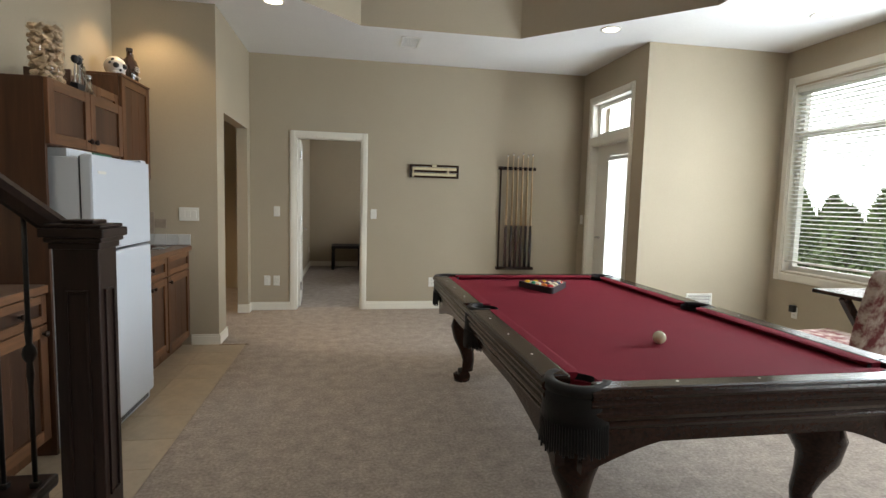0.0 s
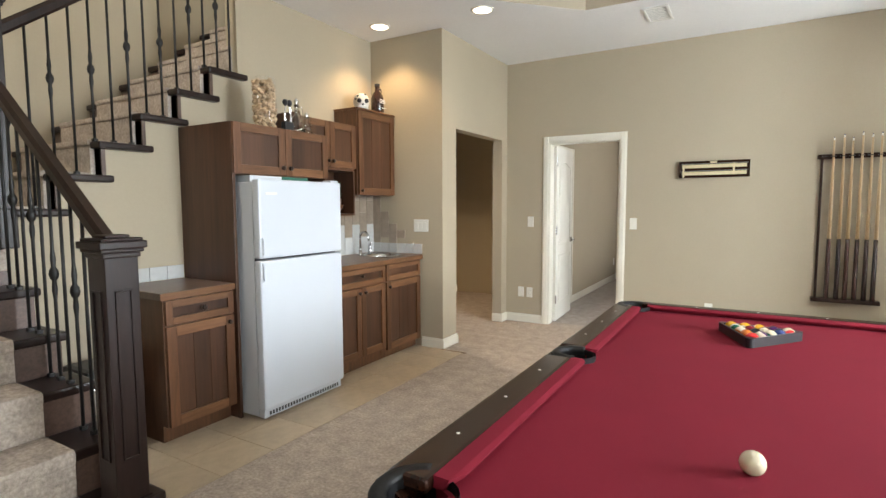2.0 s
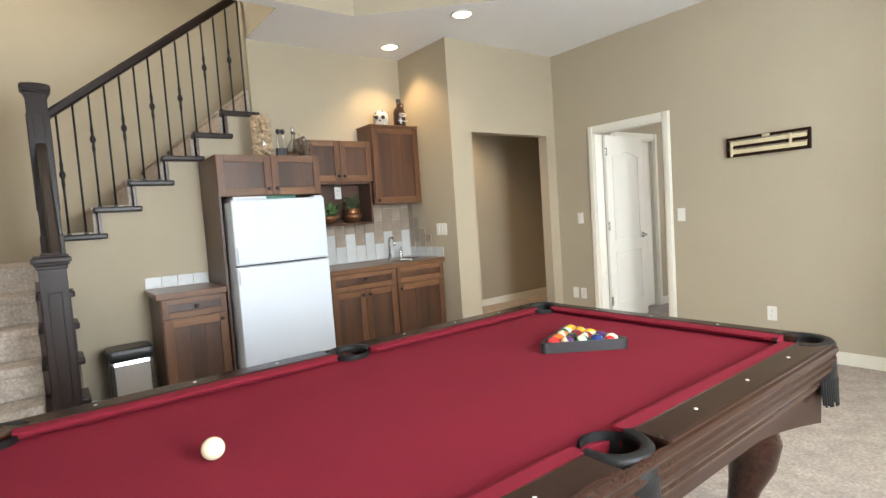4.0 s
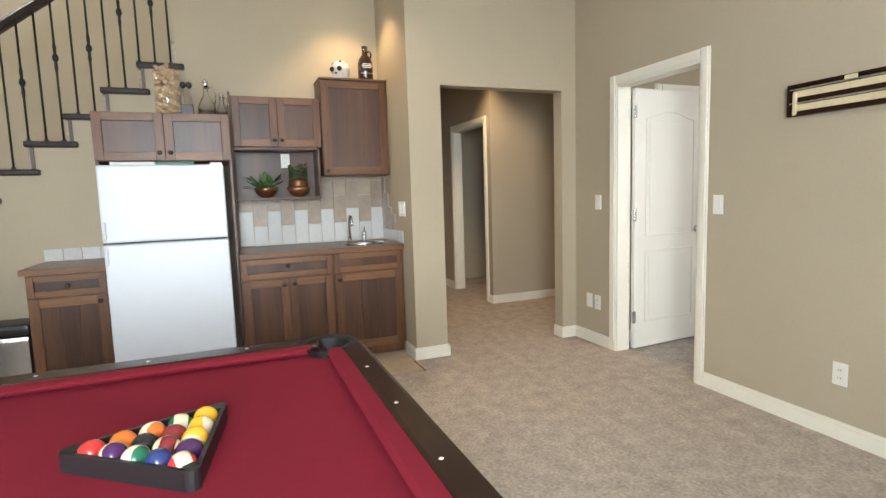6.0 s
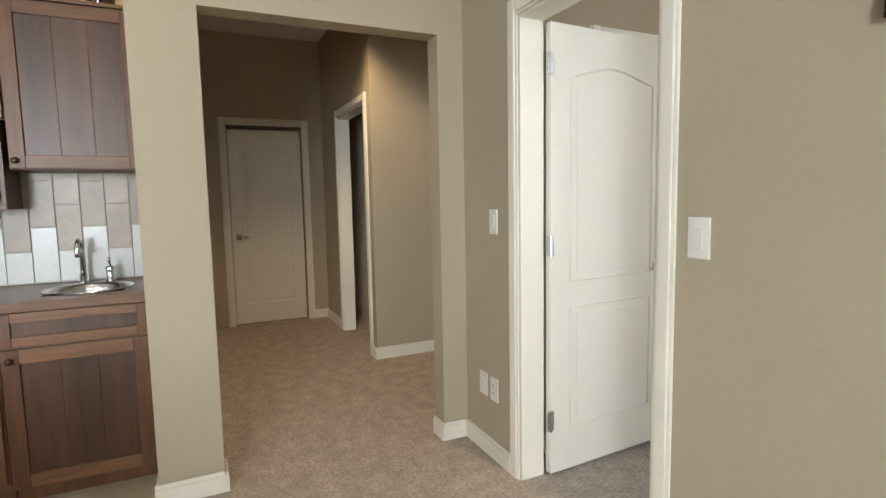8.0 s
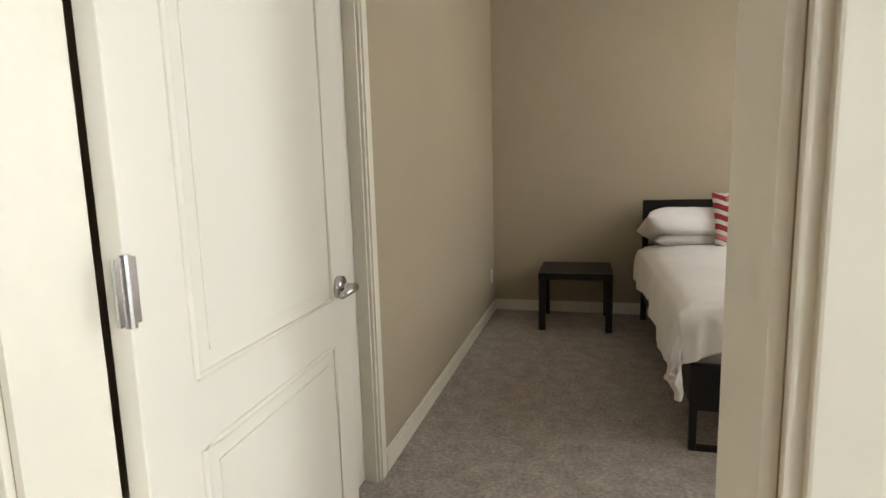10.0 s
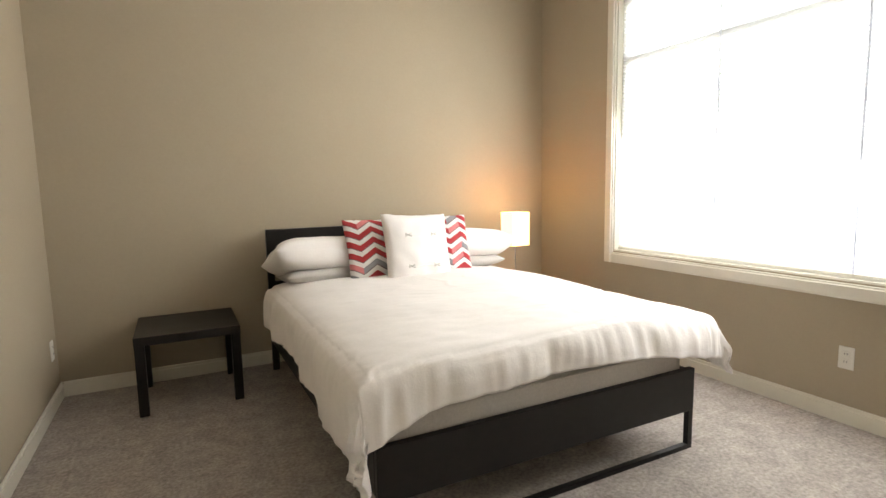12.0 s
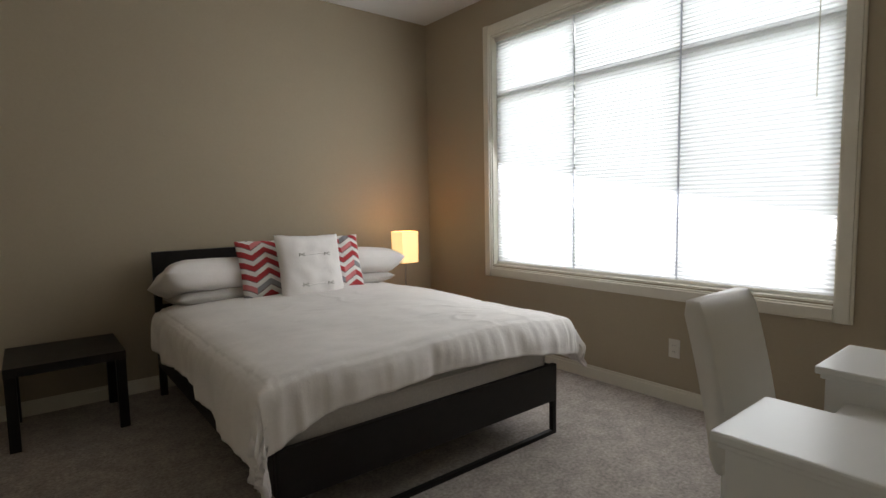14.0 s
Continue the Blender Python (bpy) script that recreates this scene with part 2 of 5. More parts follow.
GREEN = shader("green_carton", (0.03, 0.13, 0.09), 0.5, grain=0.1)
CARTON = shader("white_carton", (0.62, 0.64, 0.66), 0.6, grain=0.04)
CREAM = shader("cream_bar", (0.62, 0.53, 0.33), 0.4, grain=0.1)
INK = shader("label_white", (0.75, 0.73, 0.68), 0.5)
DUCT = shader("duct_shadow", (0.10, 0.095, 0.09), 0.8, grain=0.1)
BALLS = {k: shader("ball_" + k, c, 0.08, coat=0.5, stain=0.03, stain_scale=30) for k, c in dict(
    cream=(0.66, 0.58, 0.40), red=(0.55, 0.03, 0.03), orange=(0.65, 0.15, 0.02), yellow=(0.72, 0.38, 0.02), green=(0.01, 0.12, 0.06),
    blue=(0.015, 0.03, 0.13), purple=(0.06, 0.015, 0.08), black=(0.01, 0.01, 0.01), maroon=(0.2, 0.015, 0.02)).items()}


# ---- builders ----
def part(name, bm, material, parent=None, label="", smooth=False):
    me = bpy.data.meshes.new(name)
    bmesh.ops.recalc_face_normals(bm, faces=bm.faces)
    if smooth:
        for f in bm.faces:
            f.smooth = True
    bm.to_mesh(me)
    bm.free()
    me.materials.append(material)
    ob = new(name, me)
    if parent:
        ob.parent = parent
    if label:
        ob["label"] = label
    return ob


def thing(name, label, category, at=(0, 0, 0), turn=0, group="", kind=""):
    ob = new(name)
    ob.empty_display_size = 0.05
    ob.matrix_basis = pose(*at, 0, 0, turn)
    return tagged(ob, label, category, group, kind)


def box(x0, x1, y0, y1, z0, z1, bev=0.0, bm=None):
    one = bmesh.new()
    r = bmesh.ops.create_cube(one, size=1)
    sx, sy, sz = x1 - x0, y1 - y0, z1 - z0
    for v in r["verts"]:
        v.co = Vector(((x0 + x1) / 2 + v.co.x * sx, (y0 + y1) / 2 + v.co.y * sy, (z0 + z1) / 2 + v.co.z * sz))
    if bev:
        bmesh.ops.bevel(one, geom=one.edges[:], offset=min(bev, 0.45 * min(abs(sx), abs(sy), abs(sz))), segments=2, affect="EDGES", profile=0.6)
    return one if bm is None else join(bm, one)


def join(bm, one):
    me = bpy.data.meshes.new("t")
    one.to_mesh(me)
    one.free()
    bm.from_mesh(me)
    bpy.data.meshes.remove(me)
    return bm


def lathe(profile, segs=24, at=(0, 0, 0), bm=None, caps=True):
    """Rings of (radius, height) turned about z."""
    bm = bm or bmesh.new()
    rings = []
    for r, z in profile:
        rings.append([bm.verts.new((at[0] + r * math.cos(2 * math.pi * i / segs), at[1] + r * math.sin(2 * math.pi * i / segs), at[2] + z)) for i in range(segs)])
    for a, b in zip(rings, rings[1:]):
        for i in range(segs):
            bm.faces.new((a[i], a[(i + 1) % segs], b[(i + 1) % segs], b[i]))
    if caps:
        bm.faces.new(rings[0][::-1])
        bm.faces.new(rings[-1])
    return bm


def tube(points, radius, segs=10, bm=None):
    """A round bar along points; radius is one number or one a point."""
    bm = bm or bmesh.new()
    pts = [Vector(p) for p in points]
    rad = radius if isinstance(radius, (list, tuple)) else [radius] * len(pts)
    rings = []
    for i, p in enumerate(pts):
        d = (pts[min(i + 1, len(pts) - 1)] - pts[max(i - 1, 0)]).normalized()
        u = d.cross(Vector((0.3, 0.1, 1)) if abs(d.z) < 0.9 else Vector((1, 0, 0))).normalized()
        w = d.cross(u)
        rings.append([bm.verts.new(p + rad[i] * (u * math.cos(2 * math.pi * k / segs) + w * math.sin(2 * math.pi * k / segs))) for k in range(segs)])
    for a, b in zip(rings, rings[1:]):
        for k in range(segs):
            bm.faces.new((a[k], a[(k + 1) % segs], b[(k + 1) % segs], b[k]))
    bm.faces.new(rings[0][::-1])
    bm.faces.new(rings[-1])
    return bm


def sweep_block(points, w, h, bm=None):
    """A rectangular bar along points in a vertical plane, w across, h high."""
    bm = bm or bmesh.new()
    pts = [Vector(p) for p in points]
    rings = []
    for i, p in enumerate(pts):
        d = (pts[min(i + 1, len(pts) - 1)] - pts[max(i - 1, 0)]).normalized()
        s = d.cross(Vector((0, 0, 1))).normalized()
        u = s.cross(d)
        rings.append([bm.verts.new(p + s * a * w / 2 + u * b * h / 2) for a, b in
                      ((-1, -0.6), (-0.7, -1), (0.7, -1), (1, -0.6), (1, 0.4), (0.6, 1), (-0.6, 1), (-1, 0.4))])
    n = 8
    for a, b in zip(rings, rings[1:]):
        for k in range(n):
            bm.faces.new((a[k], a[(k + 1) % n], b[(k + 1) % n], b[k]))
    bm.faces.new(rings[0][::-1])
    bm.faces.new(rings[-1])
    return bm


def wall(name, axis, c0, c1, a0, a1, z0, z1, material, openings=(), label="painted plaster wall"):
    """A wall whose faces lie at c0 and c1 on that axis, from a0 to a1 along the other; openings (a0, a1, z0, z1) go through."""
    cuts_a = sorted({a0, a1, *[v for o in openings for v in o[:2]]})
    cuts_z = sorted({z0, z1, *[v for o in openings for v in o[2:]]})
    bm = bmesh.new()
    for p, q in zip(cuts_a, cuts_a[1:]):
        start = None
        spans = []
        for r, s in zip(cuts_z, cuts_z[1:]):
            solid = not any(o[0] <= p and q <= o[1] and o[2] <= r and s <= o[3] for o in openings)
            if solid and spans and spans[-1][1] == r:
                spans[-1][1] = s
            elif solid:
                spans.append([r, s])
        for r, s in spans:
            if axis == "y":
                box(p, q, c0, c1, r, s, bm=bm)
            else:
                box(c0, c1, p, q, r, s, bm=bm)
    return tagged(part(name, bm, material), label, "wall", kind="structure")


def baseboard(x0, x1, y0, y1):
    """A moulded skirting, with a thinner lip on top; runs along its longer side."""
    bm = box(x0, x1, y0, y1, 0.0, 0.075, 0.002)
    i = 0.004
    if x1 - x0 > y1 - y0:
        box(x0, x1, y0 + i, y1 - i, 0.075, 0.095, 0.003, bm=bm)
    else:
        box(x0 + i, x1 - i, y0, y1, 0.075, 0.095, 0.003, bm=bm)
    return tagged(part("baseboard", bm, TRIM), "cream painted moulded baseboard along the wall", "baseboard", kind="structure")


def casing(axis, face, out, a0, a1, top, width=0.07, depth=0.018, bottom=None, name="trim", label="cream painted moulded casing round an opening"):
    """Door or window casing on a wall face; out is the way it stands proud. Outer edges a0, a1 and top."""
    bm = bmesh.new()
    lo = 0.0 if bottom is None else bottom

    def bar(p, q, r, s):
        for k, (ins, d) in enumerate(((0, depth * 0.6), (0.012, depth))):
            u0, u1, w0, w1 = p, q, r, s
            if q - p < s - r:
                u0, u1 = p + ins, q - ins
            else:
                w0, w1 = r + ins, s - ins
            c = sorted((face, face + out * d))
            if axis == "y":
                box(u0, u1, c[0], c[1], w0, w1, 0.003, bm=bm)
            else:
                box(c[0], c[1], u0, u1, w0, w1, 0.003, bm=bm)
    bar(a0, a0 + width, lo, top)
    bar(a1 - width, a1, lo, top)
    bar(a0 + width, a1 - width, top - width, top)
    if bottom is not None:
        bar(a0 + width, a1 - width, bottom, bottom + width)
    return tagged(part(name, bm, TRIM), label, "trim", kind="structure")


def jamb(axis, c0, c1, a0, a1, z0, z1, sill=False, t=0.012):
    bm = bmesh.new()
    sides = [(a0, a0 + t, z0, z1), (a1 - t, a1, z0, z1), (a0 + t, a1 - t, z1 - t, z1)]
    if sill:
        sides.append((a0 + t, a1 - t, z0, z0 + t))
    for p, q, r, s in sides:
        if axis == "y":
            box(p, q, c0, c1, r, s, 0.001, bm=bm)
        else:
            box(c0, c1, p, q, r, s, 0.001, bm=bm)
    return tagged(part("trim", bm, TRIM), "cream painted jamb lining an opening", "trim", kind="structure")


def backdrop():
    """Bright hazy sky far off to the east and north."""
    bm = bmesh.new()
    prev = None
    for k in range(25):
        a = radians(-60 + 180 * k / 24)
        row = [bm.verts.new((90 * math.cos(a), 90 * math.sin(a), z)) for z in (-1, 70)]
        if prev:
            bm.faces.new((prev[0], row[0], row[1], prev[1]))
        prev = row
    return tagged(part("backdrop", bm, lamp_face("sky_haze", (0.95, 0.98, 1.0), 7.0)), "bright white hazy summer sky", "sky", kind="structure")


backdrop()

# ---- structure ----
H, HB = 2.956, 2.932
YW, XH, XA, YA = 6.55, -1.365, -2.18, 5.07

fl = bmesh.new()
box(-1.13, 4.24, -2.6, YW + 0.12, -0.12, 0.0, bm=fl)
box(-4.8, -1.13, YA, 8.2, -0.12, 0.0, bm=fl)
box(-4.8, -1.13, -2.6, 2.15, -0.12, 0.0, bm=fl)
tagged(part("floor", fl, CARPET), "beige cut-pile carpet covering the room floor", "floor", kind="structure")
tagged(part("floor_bedroom", box(-1.15, 2.7, YW + 0.12, 10.9, -0.12, 0.0), CARPET_B), "grey beige carpet covering the bedroom floor", "floor", kind="structure")
tile_bed = tagged(part("floor_kitchenette", box(-2.3, -1.13, 2.15, YA, -0.12, -0.006), GROUT), "beige ceramic tile floor of the kitchenette", "floor", kind="structure")

wall("wall_north", "y", YW, YW + 0.12, XH, 2.68, 0, H, WALL, [(-0.85, -0.09, 0, 2.04)], "khaki beige painted wall with a bedroom doorway")
wall("wall_hall", "x", XH - 0.115, XH, YA + 0.12, YW + 0.12, 0, H, WALL, [(5.33, 6.41, 0, 2.09)], "khaki beige painted wall with a plain hall opening")
wall("wall_alcove_end", "y", YA, YA + 0.12, -4.8, XH, 0, H, WALL, (), "khaki beige painted end wall of the kitchenette alcove")
wall("wall_alcove", "x", XA - 0.12, XA, 3.5, YA, 0, H + 2.2, WALL, (), "khaki beige painted back wall of the kitchenette")
wall("wall_glass_door", "x", 2.68, 2.84, 5.08, YW + 0.12, 0, H, WALL, [(5.37, 6.27, 0, 2.06), (5.37, 6.27, 2.14, 2.56)], "khaki beige painted wall with a glazed door")
wall("wall_bump", "y", 5.08, 5.24, 2.84, 4.40, 0, H, WALL, (), "khaki beige painted return wall")
wall("wall_east", "x", 4.24, 4.40, -2.6, 5.08, 0, H, WALL, [(2.6, 4.94, 0.70, 2.58), (-1.6, 0.8, 0.70, 2.58)], "khaki beige painted wall with wide windows")
wall("wall_south", "y", -2.76, -2.6, -3.4, 4.40, 0, H, WALL)
wall("wall_west", "x", -3.4, -3.28, -2.6, 5.07, 0, H + 2.2, WALL, (), "khaki beige painted outer wall of the stairwell")
wall("wall_stair_south", "y", 0.83, 0.95, -3.28, -1.2, 0, H + 2.2, WALL, (), "painted wall beside the stairs")

# under the stairs the wall steps up with the treads
RISE, RUN, Y0, Z0 = 0.195, 0.2455, 2.03, 1.343
sw = bmesh.new()
for i in range(6):
    box(XA - 0.12, XA, Y0 + RUN * i, min(Y0 + RUN * (i + 1), 3.5), 0, Z0 + RISE * i - 0.042, bm=sw)
box(XA - 0.12, XA, 0.95, Y0, 0, 1.10, bm=sw)
tagged(part("wall_under_stairs", sw, WALL), "khaki beige painted wall stepping up under the stairs", "wall", kind="structure")

# ceiling with the raised octagonal tray; open over the stairwell
OCT = [(-0.136, 5.32), (1.43, 5.32), (2.68, 4.1), (2.68, 1.9), (1.43, 0.7), (-0.136, 0.7), (-1.3, 1.9), (-1.3, 4.1)]
cb = bmesh.new()


def poly(pts, z, bm=cb):
    bm.faces.new([bm.verts.new((x, y, z)) for x, y in pts])


poly([(-1.3, 4.1), (-0.136, 5.32), (-0.136, YW + 0.1), (-2.3, YW + 0.1), (-2.3, 3.5), (-1.3, 3.5)], H)
poly([(-0.136, 5.32), (1.43, 5.32), (1.43, YW + 0.1), (-0.136, YW + 0.1)], H)
poly([(1.43, 5.32), (2.68, 4.1), (4.4, 4.1), (4.4, YW + 0.1), (1.43, YW + 0.1)], H)
poly([(2.68, 4.1), (2.68, 1.9), (4.4, 1.9), (4.4, 4.1)], H)
poly([(2.68, 1.9), (1.43, 0.7), (1.43, -2.7), (4.4, -2.7), (4.4, 1.9)], H)
poly([(1.43, 0.7), (-0.136, 0.7), (-0.136, -2.7), (1.43, -2.7)], H)
poly([(-0.136, 0.7), (-1.3, 1.9), (-1.3, -2.7), (-0.136, -2.7)], H)
# unseen corner piece, added to stop sun coming in beside the stairwell
poly([(-1.3, 0.9), (-3.4, 0.9), (-3.4, -2.7), (-1.3, -2.7)], H)
poly([(-1.42, 0.9), (-1.3, 0.9), (-1.3, 3.5), (-1.42, 3.5)], H)
ct = tagged(part("ceiling", cb, CEIL), "white textured ceiling with a raised octagonal tray", "ceiling", kind="structure")
tb = bmesh.new()
n8 = len(OCT)
lo_ = [tb.verts.new((x, y, H)) for x, y in OCT]
hi_ = [tb.verts.new((x, y, H + 0.55)) for x, y in OCT]
for i in range(n8):
    tb.faces.new((lo_[i], lo_[(i + 1) % n8], hi_[(i + 1) % n8], hi_[i]))
tagged(part("ceiling_tray_side", tb, WALL), "khaki painted upright sides of the ceiling tray", "ceiling", kind="structure")
tt = bmesh.new()
poly(OCT, H + 0.55, tt)
tagged(part("ceiling_tray", tt, CEIL), "white raised tray ceiling", "ceiling", kind="structure")
tagged(part("ceiling_stairwell", box(-3.4, -1.3, -2.7, 3.5, H + 2.2, H + 2.3), CEIL), "white ceiling high over the stairwell", "ceiling", kind="structure")
wall("wall_stair_upper", "x", -1.42, -1.31, -2.7, 3.5, H + 0.004, H + 2.2, WALL, (), "painted upper wall of the stairwell")
wall("wall_stair_head", "y", 3.5, 3.6, XA, -1.31, H + 0.004, H + 2.2, WALL, (), "painted upper wall at the stair head")
wall("wall_low_south", "y", 0.83, 0.95, -1.42, -1.31, H, H + 2.2, WALL)
tagged(part("ceiling_hall", box(-4.8, XH - 0.115, YA + 0.12, 8.2, H - 0.002, H + 0.1), CEIL), "white hall ceiling", "ceiling", kind="structure")
# unseen deck over the upper walls, placed to keep sun and sky out
tagged(part("roof", box(-5, 5.0, -3, 11.2, H + 2.4, H + 2.5), CEIL), "unseen plain deck that keeps the sun off the rooms", "roof", kind="structure")

# hall behind the plain opening
wall("wall_hall_end", "x", -4.8, -4.66, YA, 8.2, 0, H, WALL, [(5.57, 6.31, 0, 2.06)])
wall("wall_hall_north", "y", 6.53, 6.64, -4.66, -2.90, 0, H, WALL, [(-3.95, -3.06, 0, 2.06)])
wall("wall_hall_corner", "x", -3.01, -2.90, 6.64, 8.2, 0, H, WALL)
wall("wall_hall_far", "y", 8.1, 8.2, -4.66, -1.15, 0, H, WALL)
# unseen box behind the end door, added to stop daylight leaking round it
wall("wall_hall_back", "x", -5.0, -4.9, 5.2, 6.5, 0, 2.7, WALL)
wall("wall_hall_side", "y", 6.4, 6.5, -4.9, -4.8, 0, 2.7, WALL)
wall("wall_hall_side_b", "y", 5.2, 5.3, -4.9, -4.8, 0, 2.7, WALL)
tagged(part("ceiling_closet", box(-5.0, -4.8, 5.2, 6.5, 2.3, 2.4), CEIL), "unseen lid of the light-blocking box behind the door", "ceiling", kind="structure")
casing("x", -4.66, 1, 5.50, 6.38, 2.13)
casing("y", 6.53, -1, -4.02, -2.99, 2.13)
jamb("y", 6.53, 6.64, -3.95, -3.06, 0, 2.06)

# bedroom
XL, XR, YB = -1.02, 2.65, 10.745
wall("wall_bedroom_west", "x", XL - 0.12, XL, YW + 0.12, YB + 0.12, 0, H, WALL, [(7.14, 7.95, 0, 2.04)], "khaki beige painted bedroom wall with a closet doorway")
wall("wall_bedroom_head", "y", YB, YB + 0.12, XL, XR + 0.16, 0, H, WALL, (), "khaki beige painted wall behind the bed")
wall("wall_bedroom_window", "x", XR, XR + 0.16, YW + 0.12, YB, 0, H, WALL, [(7.455, 9.862, 0.728, 2.615)], "khaki beige painted wall with a wide window")
wall("wall_bedroom_south", "y", YW, YW + 0.12, 2.84, XR + 0.4, 0, H, WALL)
tagged(part("ceiling_bedroom", box(XL - 0.12, XR + 0.16, YW + 0.12, YB + 0.12, HB, HB + 0.1), CEIL), "white textured bedroom ceiling", "ceiling", kind="structure")
casing("y", YW, -1, -0.92, -0.02, 2.11)
casing("y", YW + 0.12, 1, -0.92, -0.02, 2.11)
jamb("y", YW, YW + 0.12, -0.85, -0.09, 0, 2.04)
casing("x", XL, 1, 7.07, 8.02, 2.11)
jamb("x", XL - 0.12, XL, 7.14, 7.95, 0, 2.04)
tagged(part("door_closet", box(XL - 0.09, XL - 0.05, 7.152, 7.938, 0.01, 2.026, 0.003), DOORW), "closed cream closet door in the bedroom wall", "door", kind="structure")
casing("x", XR, -1, 7.385, 9.942, 2.697, 0.08, 0.026, 0.640, label="cream painted moulded casing round the bedroom window")
jamb("x", XR, XR + 0.16, 7.455, 9.862, 0.728, 2.615, True)
casing("x", 2.68, -1, 5.30, 6.34, 2.63, label="cream painted casing round the glazed door and transom")
jamb("x", 2.68, 2.84, 5.37, 6.27, 0, 2.06)
jamb("x", 2.68, 2.84, 5.37, 6.27, 2.14, 2.56, True)
tagged(part("trim", box(2.665, 2.68, 5.37, 6.27, 2.06, 2.14, 0.003), TRIM), "cream rail between glazed door and transom", "trim", kind="structure")
casing("x", 4.24, -1, 2.53, 5.02, 2.68, 0.08, 0.02, 0.61, label="cream painted moulded casing round the wide window")
jamb("x", 4.24, 4.40, 2.6, 4.94, 0.70, 2.58, True)
# casing of the unseen added window
casing("x", 4.24, -1, -1.67, 0.87, 2.68, 0.08, 0.02, 0.61, label="cream painted moulded casing round the wide window")

B = 0.016
for r in ((XH, -0.92, YW - B, YW), (-0.02, 2.68, YW - B, YW), (XH, XH + B, 6.41, YW - B), (XH, XH + B, YA - B, 5.33), (-1.595, XH, YA - B, YA),
          (XH - 0.115, XH + B, 5.33, 5.33 + B), (XH - 0.115, XH + B, 6.41 - B, 6.41), (2.68 - B, 2.68, 6.34, YW - B), (2.68 - B, 2.68, 5.08 - B, 5.30), (2.68, 4.24, 5.08 - B, 5.08),
          (4.24 - B, 4.24, -2.6, 5.06), (-4.66, -4.66 + B, 6.38, 6.53), (-4.64, -4.02, 6.53 - B, 6.53), (-2.99, -2.90, 6.53 - B, 6.53), (-2.90, -2.90 + B, 6.53 - B, 8.1),
          (XL, XL + B, 8.02, YB), (XL, XL + B, YW + 0.12, 7.07), (XL + B, XR - B, YB - B, YB), (XR - B, XR, YW + 0.12, YB), (-0.02, XR - B, YW + 0.12, YW + 0.12 + B), (XA, XA + B, 2.08, 2.53)):
    baseboard(*r)


# ---- doors ----
def panel_door(name, at, turn, width, label, hinge_left=True, lever=True):
    """A moulded two-panel door, arched upper panel; local x runs from the hinge, y is its thickness."""
    d = thing(name, label, "door", at, turn, kind="structure")
    hgt, t = 2.02, 0.035
    bm = box(0, width, -t, 0, 0.012, hgt, 0.003)
    part("door_leaf", bm, DOORW, d)
    m, c = 0.115, width / 2
    for face in (0, -t):
        s = 1 if face == 0 else -1
        for z0, z1, arch in ((0.22, 0.78, 0), (0.90, 1.80, 0.055)):
            pts = [(m, z0), (width - m, z0), (width - m, z1)]
            pts += [(width - m - (width - 2 * m) * k / 14, z1 + arch * math.sin(math.pi * k / 14) ** 1.4) for k in range(1, 14)]
            pts += [(m, z1), (m, z0)]
            part("panel_moulding", tube([(x, face + s * 0.001, z) for x, z in pts], 0.007, 6), DOORW, d)
            ins = 0.035
            part("raised_panel", box(m + ins, width - m - ins, min(face, face + s * 0.004), max(face, face + s * 0.004), z0 + ins, z1 - ins, 0.003), DOORW, d)
    for z in (0.22, 1.02, 1.80):
        part("hinge", join(box(-0.02, 0.016, -t - 0.004, -t + 0.001, z, z + 0.09, 0.001), lathe([(0.007, z - 0.004), (0.007, z + 0.094)], 10, (-0.002, -t - 0.004, 0))), STEEL, d, "satin steel hinge")
    for face in (0, -t):
        s = 1 if face == 0 else -1
        kb = tube([(width - 0.065, face, 0.925), (width - 0.065, face + s * 0.012, 0.925)], 0.03, 20)
        tube([(width - 0.065, face, 0.925), (width - 0.065, face + s * 0.045, 0.925)], 0.011, 12, kb)
        tube([(width - 0.062, face + s * 0.045, 0.925), (width - 0.10, face + s * 0.05, 0.927), (width - 0.155, face + s * 0.047, 0.922)], [0.012, 0.011, 0.008], 12, kb)
        part("door_handle", kb, STEEL, d, "satin steel lever handle", True)
    return d


# open into the bedroom, swung back beside the west wall
door_1 = panel_door("door_1", (-0.842, YW + 0.134, 0), 93.5, 0.745, "open cream moulded two-panel door with steel lever")
panel_door("door_2", (-4.70, 6.30, 0), -90, 0.72, "closed cream moulded two-panel door at the hall end")


# ---- windows ----
def glazed_unit(name, x, y0, y1, z0, z1, label, mullions=(), rails=(), f=0.05):
    w = thing(name, label, "window", (x, 0, 0), kind="structure")
    bm = bmesh.new()
    for a in ((y0, y0 + f, z0, z1), (y1 - f, y1, z0, z1), (y0 + f, y1 - f, z0, z0 + f), (y0 + f, y1 - f, z1 - f, z1)):
        box(-0.03, 0.03, *a, 0.004, bm=bm)
    part("window_frame", bm, PLASTIC, w)
    for y in mullions:
        part("mullion", box(-0.028, 0.028, y - 0.02, y + 0.02, z0 + f, z1 - f, 0.003), PLASTIC, w)
    for z in rails:
        part("window_rail", box(-0.027, 0.027, y0 + f, y1 - f, z - 0.025, z + 0.025, 0.003), PLASTIC, w)
    ys = [y0 + f, *mullions, y1 - f]
    for p, q in zip(ys, ys[1:]):
        ob = part("pane", box(-0.004, 0.004, p, q, z0 + f, z1 - f), PANE, w)
        ob.visible_shadow = False
    return w


glazed_unit("window_1", 4.345, 2.612, 4.928, 0.712, 2.568, "unseen white framed wide window added for light with a transom light", (3.77,), (2.10,))
